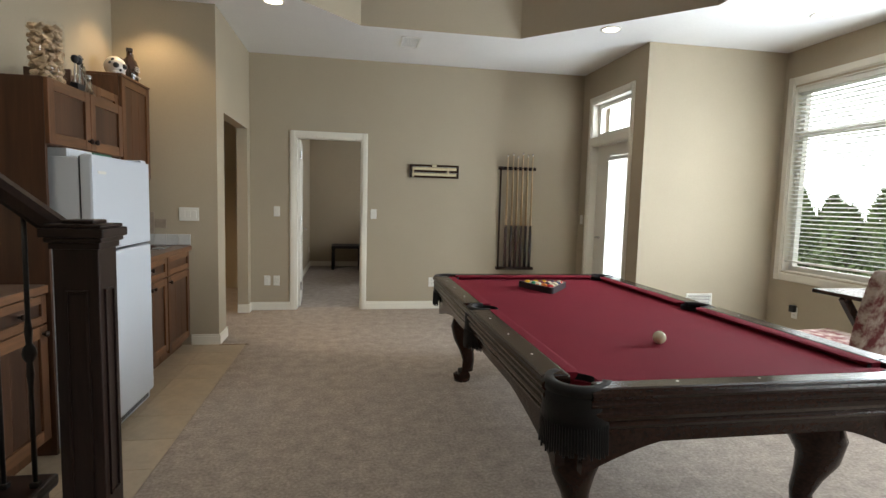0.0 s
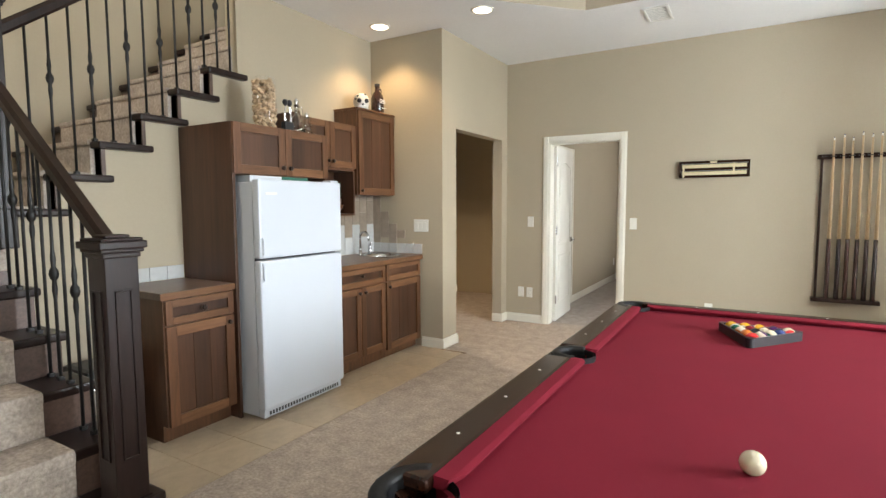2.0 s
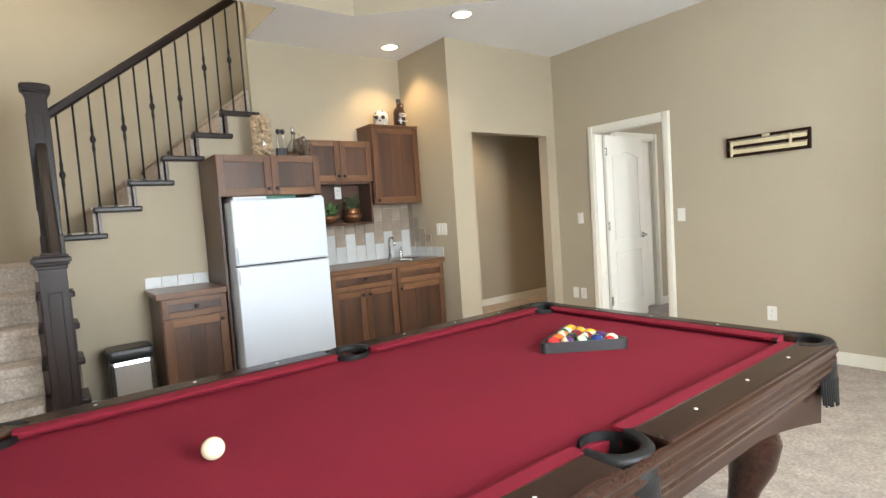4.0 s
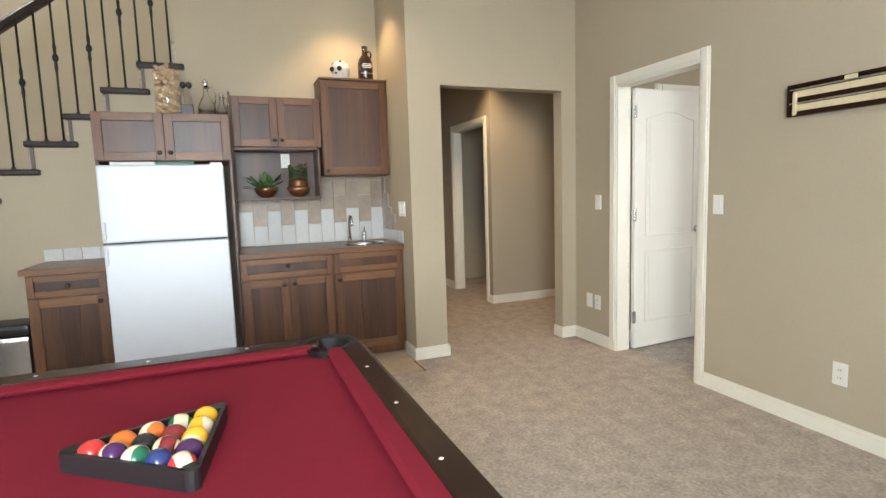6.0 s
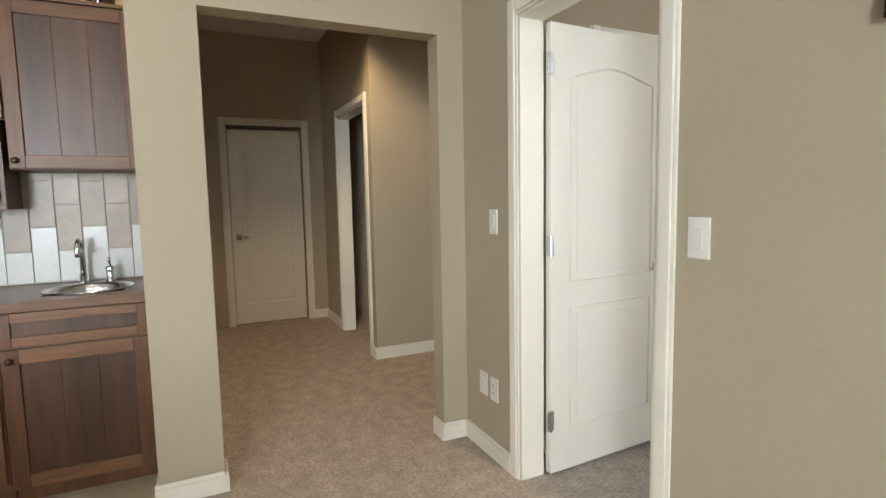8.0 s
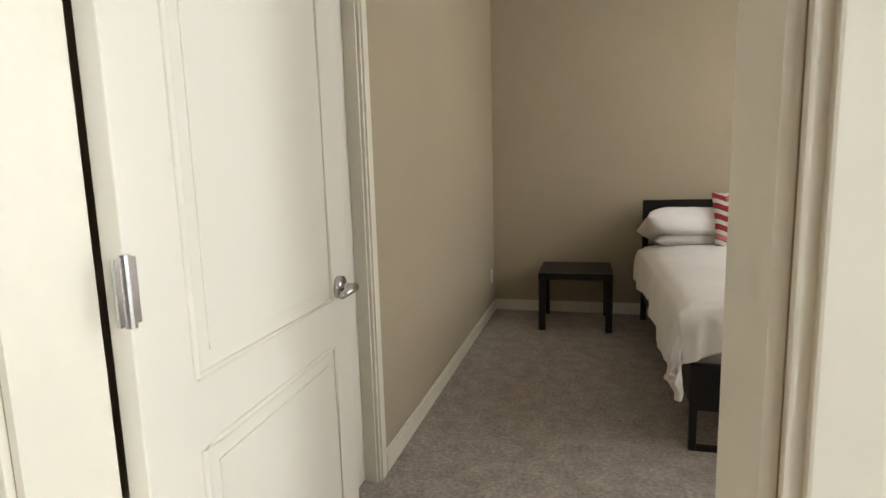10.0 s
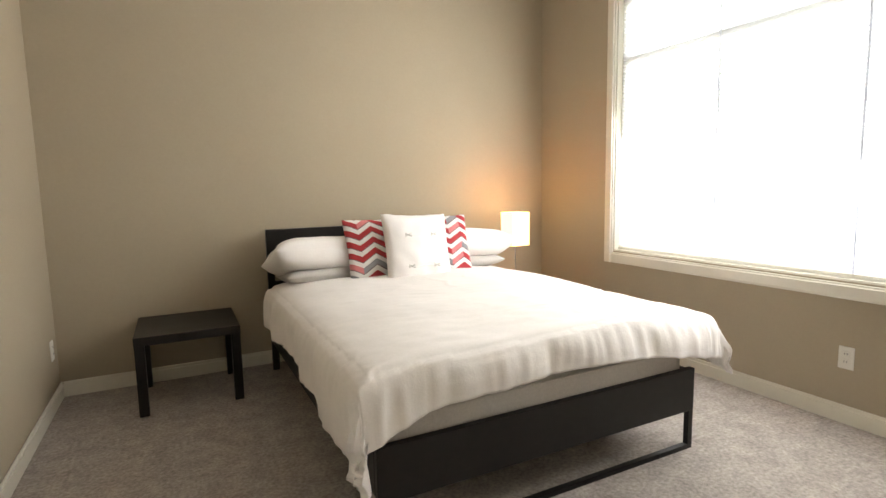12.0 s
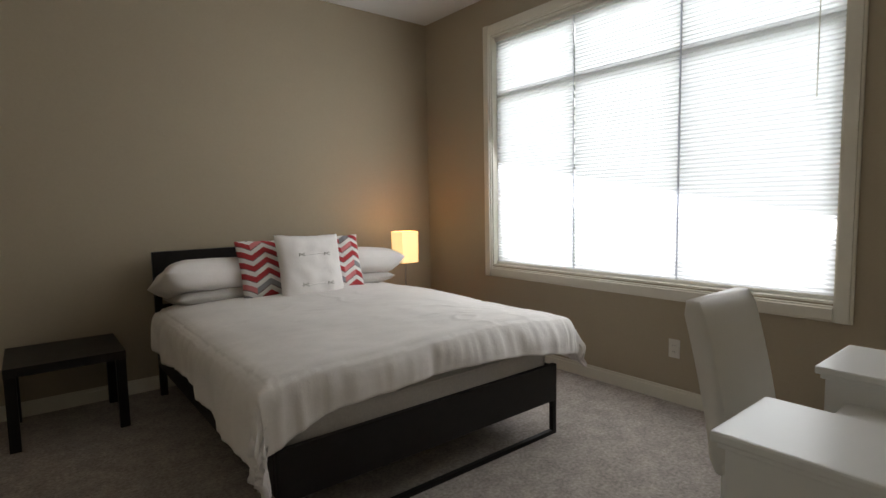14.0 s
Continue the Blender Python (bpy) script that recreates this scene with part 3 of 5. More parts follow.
# unseen second window, made up to go with the south lamp
glazed_unit("unseen_window", 4.345, -1.6, 0.8, 0.70, 2.58, "unseen white framed wide window added for light", (-0.4,), (2.10,))
glazed_unit("window_3", 2.79, 5.382, 6.258, 2.152, 2.548, "white framed transom window over the glazed door")
glazed_unit("window_4", 2.765, 7.467, 9.85, 0.74, 2.603, "white framed bedroom window behind a pleated shade", (8.285, 9.063), (2.15,))

gd = thing("door_4", "closed white glazed patio door with white mini blind", "door", (2.79, 0, 0), kind="structure")
bm = bmesh.new()
for a in ((5.384, 5.47, 0.012, 2.045), (5.95, 6.256, 0.012, 2.045), (5.47, 5.95, 0.012, 0.20), (5.47, 5.95, 1.91, 2.045)):
    box(-0.022, 0.022, *a, 0.003, bm=bm)
part("door_frame", bm, DOORW, gd)
ob = part("pane", box(-0.004, 0.004, 5.47, 5.95, 0.20, 1.91), PANE, gd)
ob.visible_shadow = False
kb = tube([(-0.022, 6.12, 0.95), (-0.07, 6.12, 0.95), (-0.075, 6.02, 0.95)], 0.011, 10)
part("door_handle", kb, STEEL, gd, "satin steel lever handle", True)


def venetian(name, x, y0, y1, z0, z1, pitch, depth, tilt, label):
    b = thing(name, label, "blind", (x, 0, 0))
    part("headrail", box(-0.025, 0.025, y0, y1, z1 - 0.045, z1, 0.004), PLASTIC, b)
    part("bottom_rail", box(-0.02, 0.02, y0, y1, z0, z0 + 0.02, 0.004), PLASTIC, b)
    one = bmesh.new()
    box(-depth / 2, depth / 2, y0 + 0.004, y1 - 0.004, -0.0012, 0.0012, bm=one)
    first = part("slat", one, SLAT, b)
    first.matrix_basis = pose(0, 0, z1 - 0.06, 0, tilt, 0)
    z = z1 - 0.06 - pitch
    while z > z0 + 0.03:
        o = new("slat", first.data)
        o.parent = b
        o.matrix_basis = pose(0, 0, z, 0, tilt, 0)
        z -= pitch
    for y in (y0 + 0.15, (y0 + y1) / 2, y1 - 0.15):
        part("cord", tube([(-0.022, y, z0), (-0.022, y, z1)], 0.0015, 6), PLASTIC, b)
    return b


venetian("venetian_blind", 4.275, 2.62, 4.92, 0.80, 2.565, 0.042, 0.048, 10, "white horizontal slat blind lowered over the window")
venetian("mini_blind", 2.755, 5.475, 5.945, 0.21, 1.90, 0.024, 0.026, 55, "white closed mini blind on the patio door")

# bedroom pleated shade: three fields side by side
sh = thing("cellular_shade", "white pleated cellular shade lowered over the bedroom window", "blind", (2.70, 0, 0))
for p, q in ((7.47, 8.282), (8.288, 9.06), (9.066, 9.848)):
    bm = bmesh.new()
    prev, z, k = None, 0.76, 0
    while z < 2.58:
        x = 0.004 if k % 2 else -0.004
        row = [bm.verts.new((x, p, z)), bm.verts.new((x, q, z))]
        if prev:
            bm.faces.new((prev[0], prev[1], row[1], row[0]))
        prev, z, k = row, z + 0.0125, k + 1
    part("pleated_cloth", bm, CLOTH, sh)
# duller strips that draw the mullions' shadow lines on the pleated cloth
for y in (8.285, 9.063):
    part("mullion_shadow", box(-0.011, -0.009, y - 0.006, y + 0.006, 0.76, 2.57), MULLION_SHADOW, sh)
part("headrail", box(-0.02, 0.02, 7.47, 9.848, 2.57, 2.60, 0.003), PLASTIC, sh)
part("bottom_rail", box(-0.014, 0.014, 7.47, 9.848, 0.741, 0.762, 0.003), PLASTIC, sh)
part("cord", tube([(-0.03, 7.58, 1.75), (-0.03, 7.58, 2.57)], 0.003, 6), PLASTIC, sh)

# ---- outside ----
tagged(part("ground", box(-300, 300, -300, 300, -0.5, -0.14), GRASS), "mown green lawn around the house", "ground", kind="structure")
tagged(part("patio", box(2.84, 8.0, 5.24, 14, -0.14, -0.03), CONC), "grey concrete patio outside the door", "patio", kind="structure")
pc = thing("porch_column", "beige stucco porch column on the patio", "column", (6.0, 8.0, -0.03))
part("shaft", box(-0.16, 0.16, -0.16, 0.16, 0, 3.0, 0.01), STUCCO, pc)
part("column_base", box(-0.2, 0.2, -0.2, 0.2, 0, 0.25, 0.01), STUCCO, pc)


def cedar(x, y, h, r, seed):
    rnd = random.Random(seed)
    t = thing("cedar_tree", "dense green columnar hedge cedar on the lawn", "tree", (x, y, -0.14), group="cedar hedge")
    part("trunk", tube([(0, 0, 0), (0.03, 0, h * 0.5), (0, 0.02, h * 0.9)], [0.09, 0.06, 0.02], 8), RISERW, t)
    vs, fs = [], []
    for _ in range(1500):
        z = 0.1 + (h - 0.1) * rnd.random() ** 0.9
        rr = r * (1 - (z / h) ** 2.2) * (0.55 + 0.5 * rnd.random()) + 0.05
        a = rnd.uniform(0, 2 * math.pi)
        c = Vector((rr * math.cos(a), rr * math.sin(a), z))
        u = Vector((rnd.uniform(-1, 1), rnd.uniform(-1, 1), rnd.uniform(0.2, 1))).normalized() * rnd.uniform(0.06, 0.14)
        w = u.cross(Vector((rnd.uniform(-1, 1), rnd.uniform(-1, 1), rnd.uniform(-1, 1)))).normalized() * 0.04
        n = len(vs)
        vs += [c - u, c + w, c + u * 1.2, c - w]
        fs.append((n, n + 1, n + 2, n + 3))
    me = bpy.data.meshes.new("crown")
    me.from_pydata(vs, [], fs)
    me.materials.append(HEDGE)
    o = new("crown", me)
    o.parent = t
    return t


for k in range(15):
    cedar(9.4 + 0.15 * math.sin(k * 3), 4.2 + 0.58 * k, 1.75 + 0.2 * math.sin(k * 2.1), 0.5, k)
cedar(11.0, 15.5, 5.5, 1.1, 50)

# ---- stairs ----
st = thing("staircase", "dark wood open-sided stairs with beige carpet runner", "stairs", kind="structure")
for i in range(9):
    y, z = Y0 + RUN * i, Z0 + RISE * i
    part("tread", box(-3.28, XA + 0.05 if i < 6 else XA - 0.12, y - 0.025, y + RUN + 0.05 if i < 6 else y + RUN, z - 0.042, z, 0.012), DARKW, st)
    part("riser", box(-3.28, XA + 0.012 if i < 6 else XA - 0.12, y, y + 0.022, z - RISE, z - 0.042), RISERW, st)
    part("carpet_runner", join(box(-3.12, XA - 0.055, y - 0.04, y + RUN - 0.03, z - 0.02, z + 0.016, 0.012), box(-3.12, XA - 0.055, y - 0.03, y - 0.002, z - RISE, z - 0.02, 0.005)), CARPET, st)
part("landing", box(-3.28, XA + 0.03, 0.95, Y0 + 0.02, 1.03, 1.148, 0.008), CARPET, st, "beige carpeted stair landing")
X1 = -0.92
for k in range(1, 7):
    xn, z = X1 - 0.245 * (k - 1), 0.1913 * k
    last = k == 6
    if not last:
        part("tread", box(xn - 0.27, xn + 0.0, 1.70, 2.075, z - 0.042, z, 0.012), DARKW, st)
        part("carpet_runner", box(xn - 0.25, xn + 0.012, 0.95, 1.86, z - 0.05, z + 0.014, 0.018), CARPET, st)
    part("riser", box(xn - 0.045, xn - 0.022, 1.70, 2.05, z - 0.1913, z - 0.042), RISERW, st)
    part("carpet_riser", box(xn - 0.04, xn - 0.004, 0.95, 1.86, z - 0.1913, z - 0.03, 0.006), CARPET, st)
    if not last:
        part("stringer", box(xn - 0.267, xn - 0.045, 1.98, 2.045, 0, z - 0.042), DARKW, st)
    part("stair_core", box(xn - 0.245, xn - 0.04, 0.96, 1.98, 0, z - 0.045), RISERW, st)


def newel(x, y, z0, z1, name="newel_post"):
    n = thing(name, "dark stained square newel post with panelled faces", "newel post", (x, y, z0))
    h = z1 - z0
    bm = box(-0.062, 0.062, -0.062, 0.062, 0, h - 0.06, 0.004)
    part("post", bm, DARKW, n)
    part("plinth", box(-0.07, 0.07, -0.07, 0.07, 0, min(0.2, h * 0.2), 0.006), DARKW, n)
    cap = bmesh.new()
    for r, a, b in ((0.070, -0.075, -0.055), (0.079, -0.055, -0.04), (0.088, -0.04, -0.012), (0.078, -0.012, 0.0), (0.045, 0.0, 0.012)):
        box(-r, r, -r, r, h + a, h + b, 0.005, bm=cap)
    part("cap", cap, DARKW, n)
    for s in range(4):
        a = s * math.pi / 2
        fr = bmesh.new()
        top, bot, w = h - 0.2, max(0.3, h * 0.3), 0.032
        for q in ((-w, -w + 0.007, bot, top), (w - 0.007, w, bot, top), (-w, w, bot, bot + 0.007), (-w, w, top - 0.007, top)):
            box(q[0], q[1], 0.060, 0.068, q[2], q[3], 0.002, bm=fr)
        bmesh.ops.rotate(fr, verts=fr.verts[:], matrix=Matrix.Rotation(a, 3, "Z"))
        part("panel_moulding", fr, DARKW, n)
    return n


newel(-1.008, 1.96, 0.0, 1.235)
newel(-2.12, 1.985, 1.148, 2.40)


def baluster(parent, x, y, z0, z1, knuckle):
    L = z1 - z0
    if knuckle == 0:
        prof = [(0.0075, 0), (0.0075, L)]
    else:
        m = L * (0.5 if knuckle == 1 else 0.6)
        prof = [(0.0075, 0), (0.0075, m - 0.11), (0.012, m - 0.07), (0.009, m - 0.03), (0.017, m - 0.018), (0.021, m), (0.017, m + 0.018),
                (0.009, m + 0.03), (0.012, m + 0.07), (0.0075, m + 0.11), (0.0075, L)]
    b = part("baluster", lathe(prof, 8, (x, y, z0)), IRON, parent, smooth=True)
    part("baluster_shoe", box(x - 0.013, x + 0.013, y - 0.013, y + 0.013, z0, z0 + 0.018, 0.003), IRON, b)


ur = thing("stair_railing", "dark wood handrail on black iron balusters, upper flight", "railing")


def rail_z(y):
    return 2.215 + 0.775 * (y - 2.038)


part("handrail", sweep_block([(XA - 0.03, 2.04, rail_z(2.04)), (XA - 0.03, 2.7, rail_z(2.7)), (XA - 0.03, 3.5, rail_z(3.5))], 0.06, 0.062), DARKW, ur)
for k in range(14):
    y = 2.09 + 0.1053 * k
    i = int((y - Y0 + 0.025) // RUN)
    baluster(ur, XA - 0.03, y, Z0 + RISE * i, rail_z(y) - 0.025, (0, 1, 0, 2)[(k + 1) % 4])
lr = thing("stair_railing", "dark wood handrail on black iron balusters, lower flight", "railing")


def rail_x(x):
    return 1.145 + 0.775 * (-1.0 - x)


part("handrail", sweep_block([(-1.06, 1.985, rail_x(-1.06)), (-1.5, 1.985, rail_x(-1.5)), (-2.06, 1.985, rail_x(-2.06))], 0.06, 0.062), DARKW, lr)
for k in range(11):
    x = -1.10 - 0.09 * k
    j = min(5, int((X1 - x) // 0.245) + 1)
    baluster(lr, x, 1.985, 0.1913 * j, rail_x(x) - 0.03, (0, 1, 0, 2)[k % 4])


# ---- cabinets ----
def shaker(parent, name, x, y0, y1, z0, z1, rail=0.055, knob=None, glass_panel=False):
    """A framed front facing +x: two stiles, two rails and a sunk panel, with a knob at (y, z)."""
    n = 3 if y1 - y0 > 0.4 and z1 - z0 > 0.4 else 1
    w = (y1 - y0 - 2 * rail) / n
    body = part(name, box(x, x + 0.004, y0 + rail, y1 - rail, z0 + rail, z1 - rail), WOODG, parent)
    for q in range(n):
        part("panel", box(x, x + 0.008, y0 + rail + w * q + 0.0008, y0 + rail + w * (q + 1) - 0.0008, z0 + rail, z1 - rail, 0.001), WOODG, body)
    for a in ((y0, y0 + rail, z0, z1), (y1 - rail, y1, z0, z1)):
        part("stile", box(x, x + 0.02, *a, 0.0025), WOOD, body)
    for a in ((y0 + rail, y1 - rail, z0, z0 + rail), (y0 + rail, y1 - rail, z1 - rail, z1)):
        part("rail", box(x, x + 0.0195, *a, 0.0025), WOODH, body)
    if knob:
        kb = tube([(x + 0.018, knob[0], knob[1]), (x + 0.03, knob[0], knob[1]), (x + 0.034, knob[0], knob[1]), (x + 0.044, knob[0], knob[1]), (x + 0.047, knob[0], knob[1])],
                  [0.006, 0.006, 0.015, 0.014, 0.006], 14)
        part("knob", kb, BRONZE, body, "dark bronze knob", True)
    return body


def carcass(parent, x0, x1, y0, y1, z0, z1, toe=0.0):
    bm = box(x0, x1, y0, y1, z0 + toe, z1, 0.002)
    if toe:
        box(x0, x1 - 0.05, y0 + 0.003, y1 - 0.003, z0, z0 + toe, bm=bm)
    return part("body", bm, WOOD, parent)


XB = -1.622
c = thing("base_cabinet", "stained brown wood base cabinet, one drawer over two doors", "cabinet")
carcass(c, XA, XB, 3.842, 4.505, 0, 0.85, 0.10)
shaker(c, "drawer", XB, 3.852, 4.497, 0.70, 0.842, 0.04, (4.17, 0.785))
shaker(c, "door", XB, 3.852, 4.171, 0.115, 0.688, 0.055, (4.14, 0.645))
shaker(c, "door", XB, 4.177, 4.497, 0.115, 0.688, 0.055, (4.21, 0.645))
c = thing("sink_cabinet", "stained brown wood sink cabinet, false drawer over one door", "cabinet")
carcass(c, XA, XB, 4.507, 5.066, 0, 0.85, 0.10)
shaker(c, "drawer", XB, 4.515, 5.05, 0.70, 0.842, 0.04)
shaker(c, "door", XB, 4.515, 5.05, 0.085, 0.688, 0.06, (4.545, 0.645))
c = thing("small_base_cabinet", "stained brown wood cabinet, drawer over one door", "cabinet")
carcass(c, XA, -1.69, 2.555, 3.01, 0, 0.836, 0.10)
shaker(c, "drawer", -1.69, 2.562, 3.004, 0.69, 0.828, 0.04, (2.79, 0.76))
shaker(c, "door", -1.69, 2.562, 3.004, 0.10, 0.68, 0.06, (2.965, 0.64))


def worktop(y0, y1, x1, z, label, hole=None):
    w = thing("worktop", label, "counter")
    bm = bmesh.new()
    if hole:
        hx, hy, r = hole
        box(XA + 0.004, hx - r, y0, y1, z - 0.04, z, bm=bm)
        box(hx + r, x1, y0, y1, z - 0.04, z, 0.004, bm=bm)
        box(hx - r, hx + r, y0, hy - r, z - 0.04, z, bm=bm)
        box(hx - r, hx + r, hy + r, y1, z - 0.04, z, bm=bm)
    else:
        box(XA + 0.004, x1, y0, y1, z - 0.04, z, 0.004, bm=bm)
    part("slab", bm, COUNTER, w)
    part("edge_strip", box(x1, x1 + 0.006, y0, y1, z - 0.04, z - 0.002, 0.002), WOODH, w)
    return w


worktop(3.842, 5.066, -1.588, 0.89, "brown laminate worktop with a round sink cut out", (-1.86, 4.80, 0.155))
worktop(2.53, 3.012, -1.668, 0.876, "brown laminate worktop on the small cabinet")

c = thing("fridge_surround", "stained brown wood fridge surround with two doors above", "cabinet")
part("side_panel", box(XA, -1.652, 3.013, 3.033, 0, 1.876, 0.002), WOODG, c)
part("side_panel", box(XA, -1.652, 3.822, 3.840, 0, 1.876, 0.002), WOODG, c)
part("body", box(XA, -1.652, 3.033, 3.822, 1.555, 1.87, 0.002), WOOD, c)
shaker(c, "door", -1.65, 3.014, 3.426, 1.56, 1.874, 0.055, (3.395, 1.61))
shaker(c, "door", -1.65, 3.430, 3.839, 1.56, 1.874, 0.055, (3.46, 1.61))

c = thing("wall_cabinet", "stained brown wood double-door wall cabinet over open shelf", "cabinet")
part("body", box(XA, -1.945, 3.842, 4.520, 1.675, 2.06, 0.002), WOOD, c)
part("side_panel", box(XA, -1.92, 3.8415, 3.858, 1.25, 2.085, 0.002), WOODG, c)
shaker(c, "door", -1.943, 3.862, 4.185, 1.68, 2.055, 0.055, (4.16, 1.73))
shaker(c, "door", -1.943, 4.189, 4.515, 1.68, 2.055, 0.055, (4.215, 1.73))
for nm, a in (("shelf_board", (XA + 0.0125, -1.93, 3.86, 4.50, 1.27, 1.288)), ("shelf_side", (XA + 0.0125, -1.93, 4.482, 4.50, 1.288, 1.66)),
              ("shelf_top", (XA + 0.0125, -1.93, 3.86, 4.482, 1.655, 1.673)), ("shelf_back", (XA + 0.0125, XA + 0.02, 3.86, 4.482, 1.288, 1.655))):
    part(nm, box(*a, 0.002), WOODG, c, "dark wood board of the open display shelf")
c = thing("tall_wall_cabinet", "stained brown wood single-door wall cabinet", "cabinet")
part("body", box(XA, -1.922, 4.524, 5.066, 1.45, 2.205, 0.002), WOOD, c)
part("cornice", box(XA, -1.895, 4.518, 5.067, 2.205, 2.222, 0.003), WOODH, c)
shaker(c, "door", -1.92, 4.53, 5.06, 1.455, 2.20, 0.06, (4.555, 1.49))

# ---- fridge ----
f = thing("refrigerator", "white top-freezer refrigerator standing in a wood surround", "refrigerator", (0, 0, 0))
part("body", box(-2.13, -1.53, 3.055, 3.775, 0.02, 1.505, 0.006), FRIDGE, f)
dr = part("freezer_door", box(-1.522, -1.462, 3.047, 3.783, 1.03, 1.52, 0.014), FRIDGE, f)
part("handle", tube([(-1.464, 3.066, 1.045), (-1.452, 3.066, 1.06), (-1.452, 3.066, 1.14), (-1.464, 3.066, 1.16)], 0.009, 8), FRIDGE, dr)
part("badge", box(-1.462, -1.4605, 3.10, 3.19, 1.425, 1.44), PLASTIC, dr)
dr = part("fridge_door", box(-1.522, -1.462, 3.047, 3.783, 0.072, 1.018, 0.014), FRIDGE, f)
part("handle", tube([(-1.464, 3.066, 0.89), (-1.452, 3.066, 0.9), (-1.452, 3.066, 0.98), (-1.464, 3.066, 1.0)], 0.009, 8), FRIDGE, dr)
part("gasket", box(-1.53, -1.52, 3.06, 3.77, 0.12, 1.51), BLACKP, f)
part("hinge_cover", box(-1.56, -1.48, 3.70, 3.775, 1.518, 1.535, 0.005), FRIDGE, f)
gr = part("toe_grille", box(-1.53, -1.485, 3.06, 3.77, 0.015, 0.066, 0.004), FRIDGE, f)
for k in range(26):
    y = 3.10 + 0.025 * k
    part("vent_slot", box(-1.4855, -1.483, y, y + 0.014, 0.028, 0.052), BLACKP, gr)

for nm, y0, y1, mat, lab in (("carton", 3.10, 3.36, CARTON, "white cardboard carton lying on the refrigerator"), ("carton", 3.365, 3.60, GREEN, "green cardboard carton lying on the refrigerator")):
    cc = thing(nm, lab, "carton", (0, 0, 1.507))
    part("box_body", box(-2.0, -1.60, y0, y1, 0, 0.042, 0.003), mat, cc)
    part("flap", box(-1.60, -1.598, y0 + 0.01, y1 - 0.01, 0.004, 0.036), mat, cc)

# ---- sink ----
s = thing("sink", "round stainless steel bar sink set in the worktop", "sink", (-1.86, 4.80, 0.89))
part("bowl", lathe([(0.165, 0.0), (0.185, 0.004), (0.18, 0.007), (0.158, 0.004), (0.15, -0.02), (0.14, -0.13), (0.10, -0.15), (0.03, -0.152), (0.001, -0.152)], 40, caps=False), STEEL, s, smooth=True)
part("drain", lathe([(0.03, -0.150), (0.03, -0.146)], 20), STEEL, s)
t = thing("faucet", "chrome gooseneck bar faucet on the worktop", "faucet", (-2.08, 4.74, 0.89))
part("base", lathe([(0.026, 0), (0.026, 0.008), (0.017, 0.014), (0.015, 0.05)], 18), STEEL, t, smooth=True)
part("spout", tube([(0, 0, 0.04), (0, 0, 0.17)] + [(0.05 - 0.05 * math.cos(a), 0, 0.17 + 0.05 * math.sin(a)) for a in np.linspace(0.2, 3.3, 12)] + [(0.105, 0, 0.14)], 0.011, 12), STEEL, t, smooth=True)
t = thing("faucet_valve", "chrome single-lever valve beside the faucet", "faucet", (-2.06, 4.86, 0.89))
part("base", lathe([(0.024, 0), (0.024, 0.01), (0.018, 0.016), (0.018, 0.06), (0.022, 0.075), (0.01, 0.085)], 18), STEEL, t, smooth=True)
part("lever", tube([(0, 0, 0.075), (0.015, 0, 0.11), (0.02, 0, 0.125)], [0.007, 0.006, 0.006], 10), STEEL, t, smooth=True)

# ---- splashback ----
sp = thing("splashback", "taupe and white tile splashback over the worktop", "splashback", kind="structure")
part("grout_bed", box(XA, XA + 0.004, 3.86, YA, 0.892, 1.45), GROUT, sp)
tiles = {}


def wall_tile(y, z0, z1, w, mat, along="y"):
    key = (round(z1 - z0, 3), round(w, 3), mat.name, along)
    if key not in tiles:
        if along == "y":
            tiles[key] = part("tile", box(0, 0.009, 0.002, w - 0.002, 0.002, z1 - z0 - 0.002, 0.0015), mat, sp)
        else:
            tiles[key] = part("tile", box(0.002, w - 0.002, -0.009, 0, 0.002, z1 - z0 - 0.002, 0.0015), mat, sp)
        o = tiles[key]
    else:
        o = new("tile", tiles[key].data)
        o.parent = sp
    o.location = (XA + 0.003, y, z0) if along == "y" else (y, YA - 0.001, z0)


for k in range(11):
    y, low = 3.862 + 0.1095 * k, k % 2
    cut = 1.055 if low else 1.175
    wall_tile(y, cut, cut + 0.235, 0.1095, TTILE)
    if cut + 0.235 < 1.449:
        wall_tile(y, cut + 0.235, 1.449, 0.1095, TTILE)
    if low:
        wall_tile(y, 0.893, 1.055, 0.1095, WTILE)
    else:
        wall_tile(y, 0.893, 1.175, 0.1095, WTILE)
for k in range(6):
    x = XA + 0.006 + 0.0975 * k
    wall_tile(x, 0.893, 0.99, 0.0975, WTILE, "x")
    if k < 4:
        wall_tile(x, 0.99 + 0.05 * (k % 2), (1.44, 1.30, 1.18, 1.12)[k], 0.0975, TTILE, "x")
for k in range(4):
    o = wall_tile(2.535 + 0.1175 * k, 0.878, 0.968, 0.1175, WTILE)


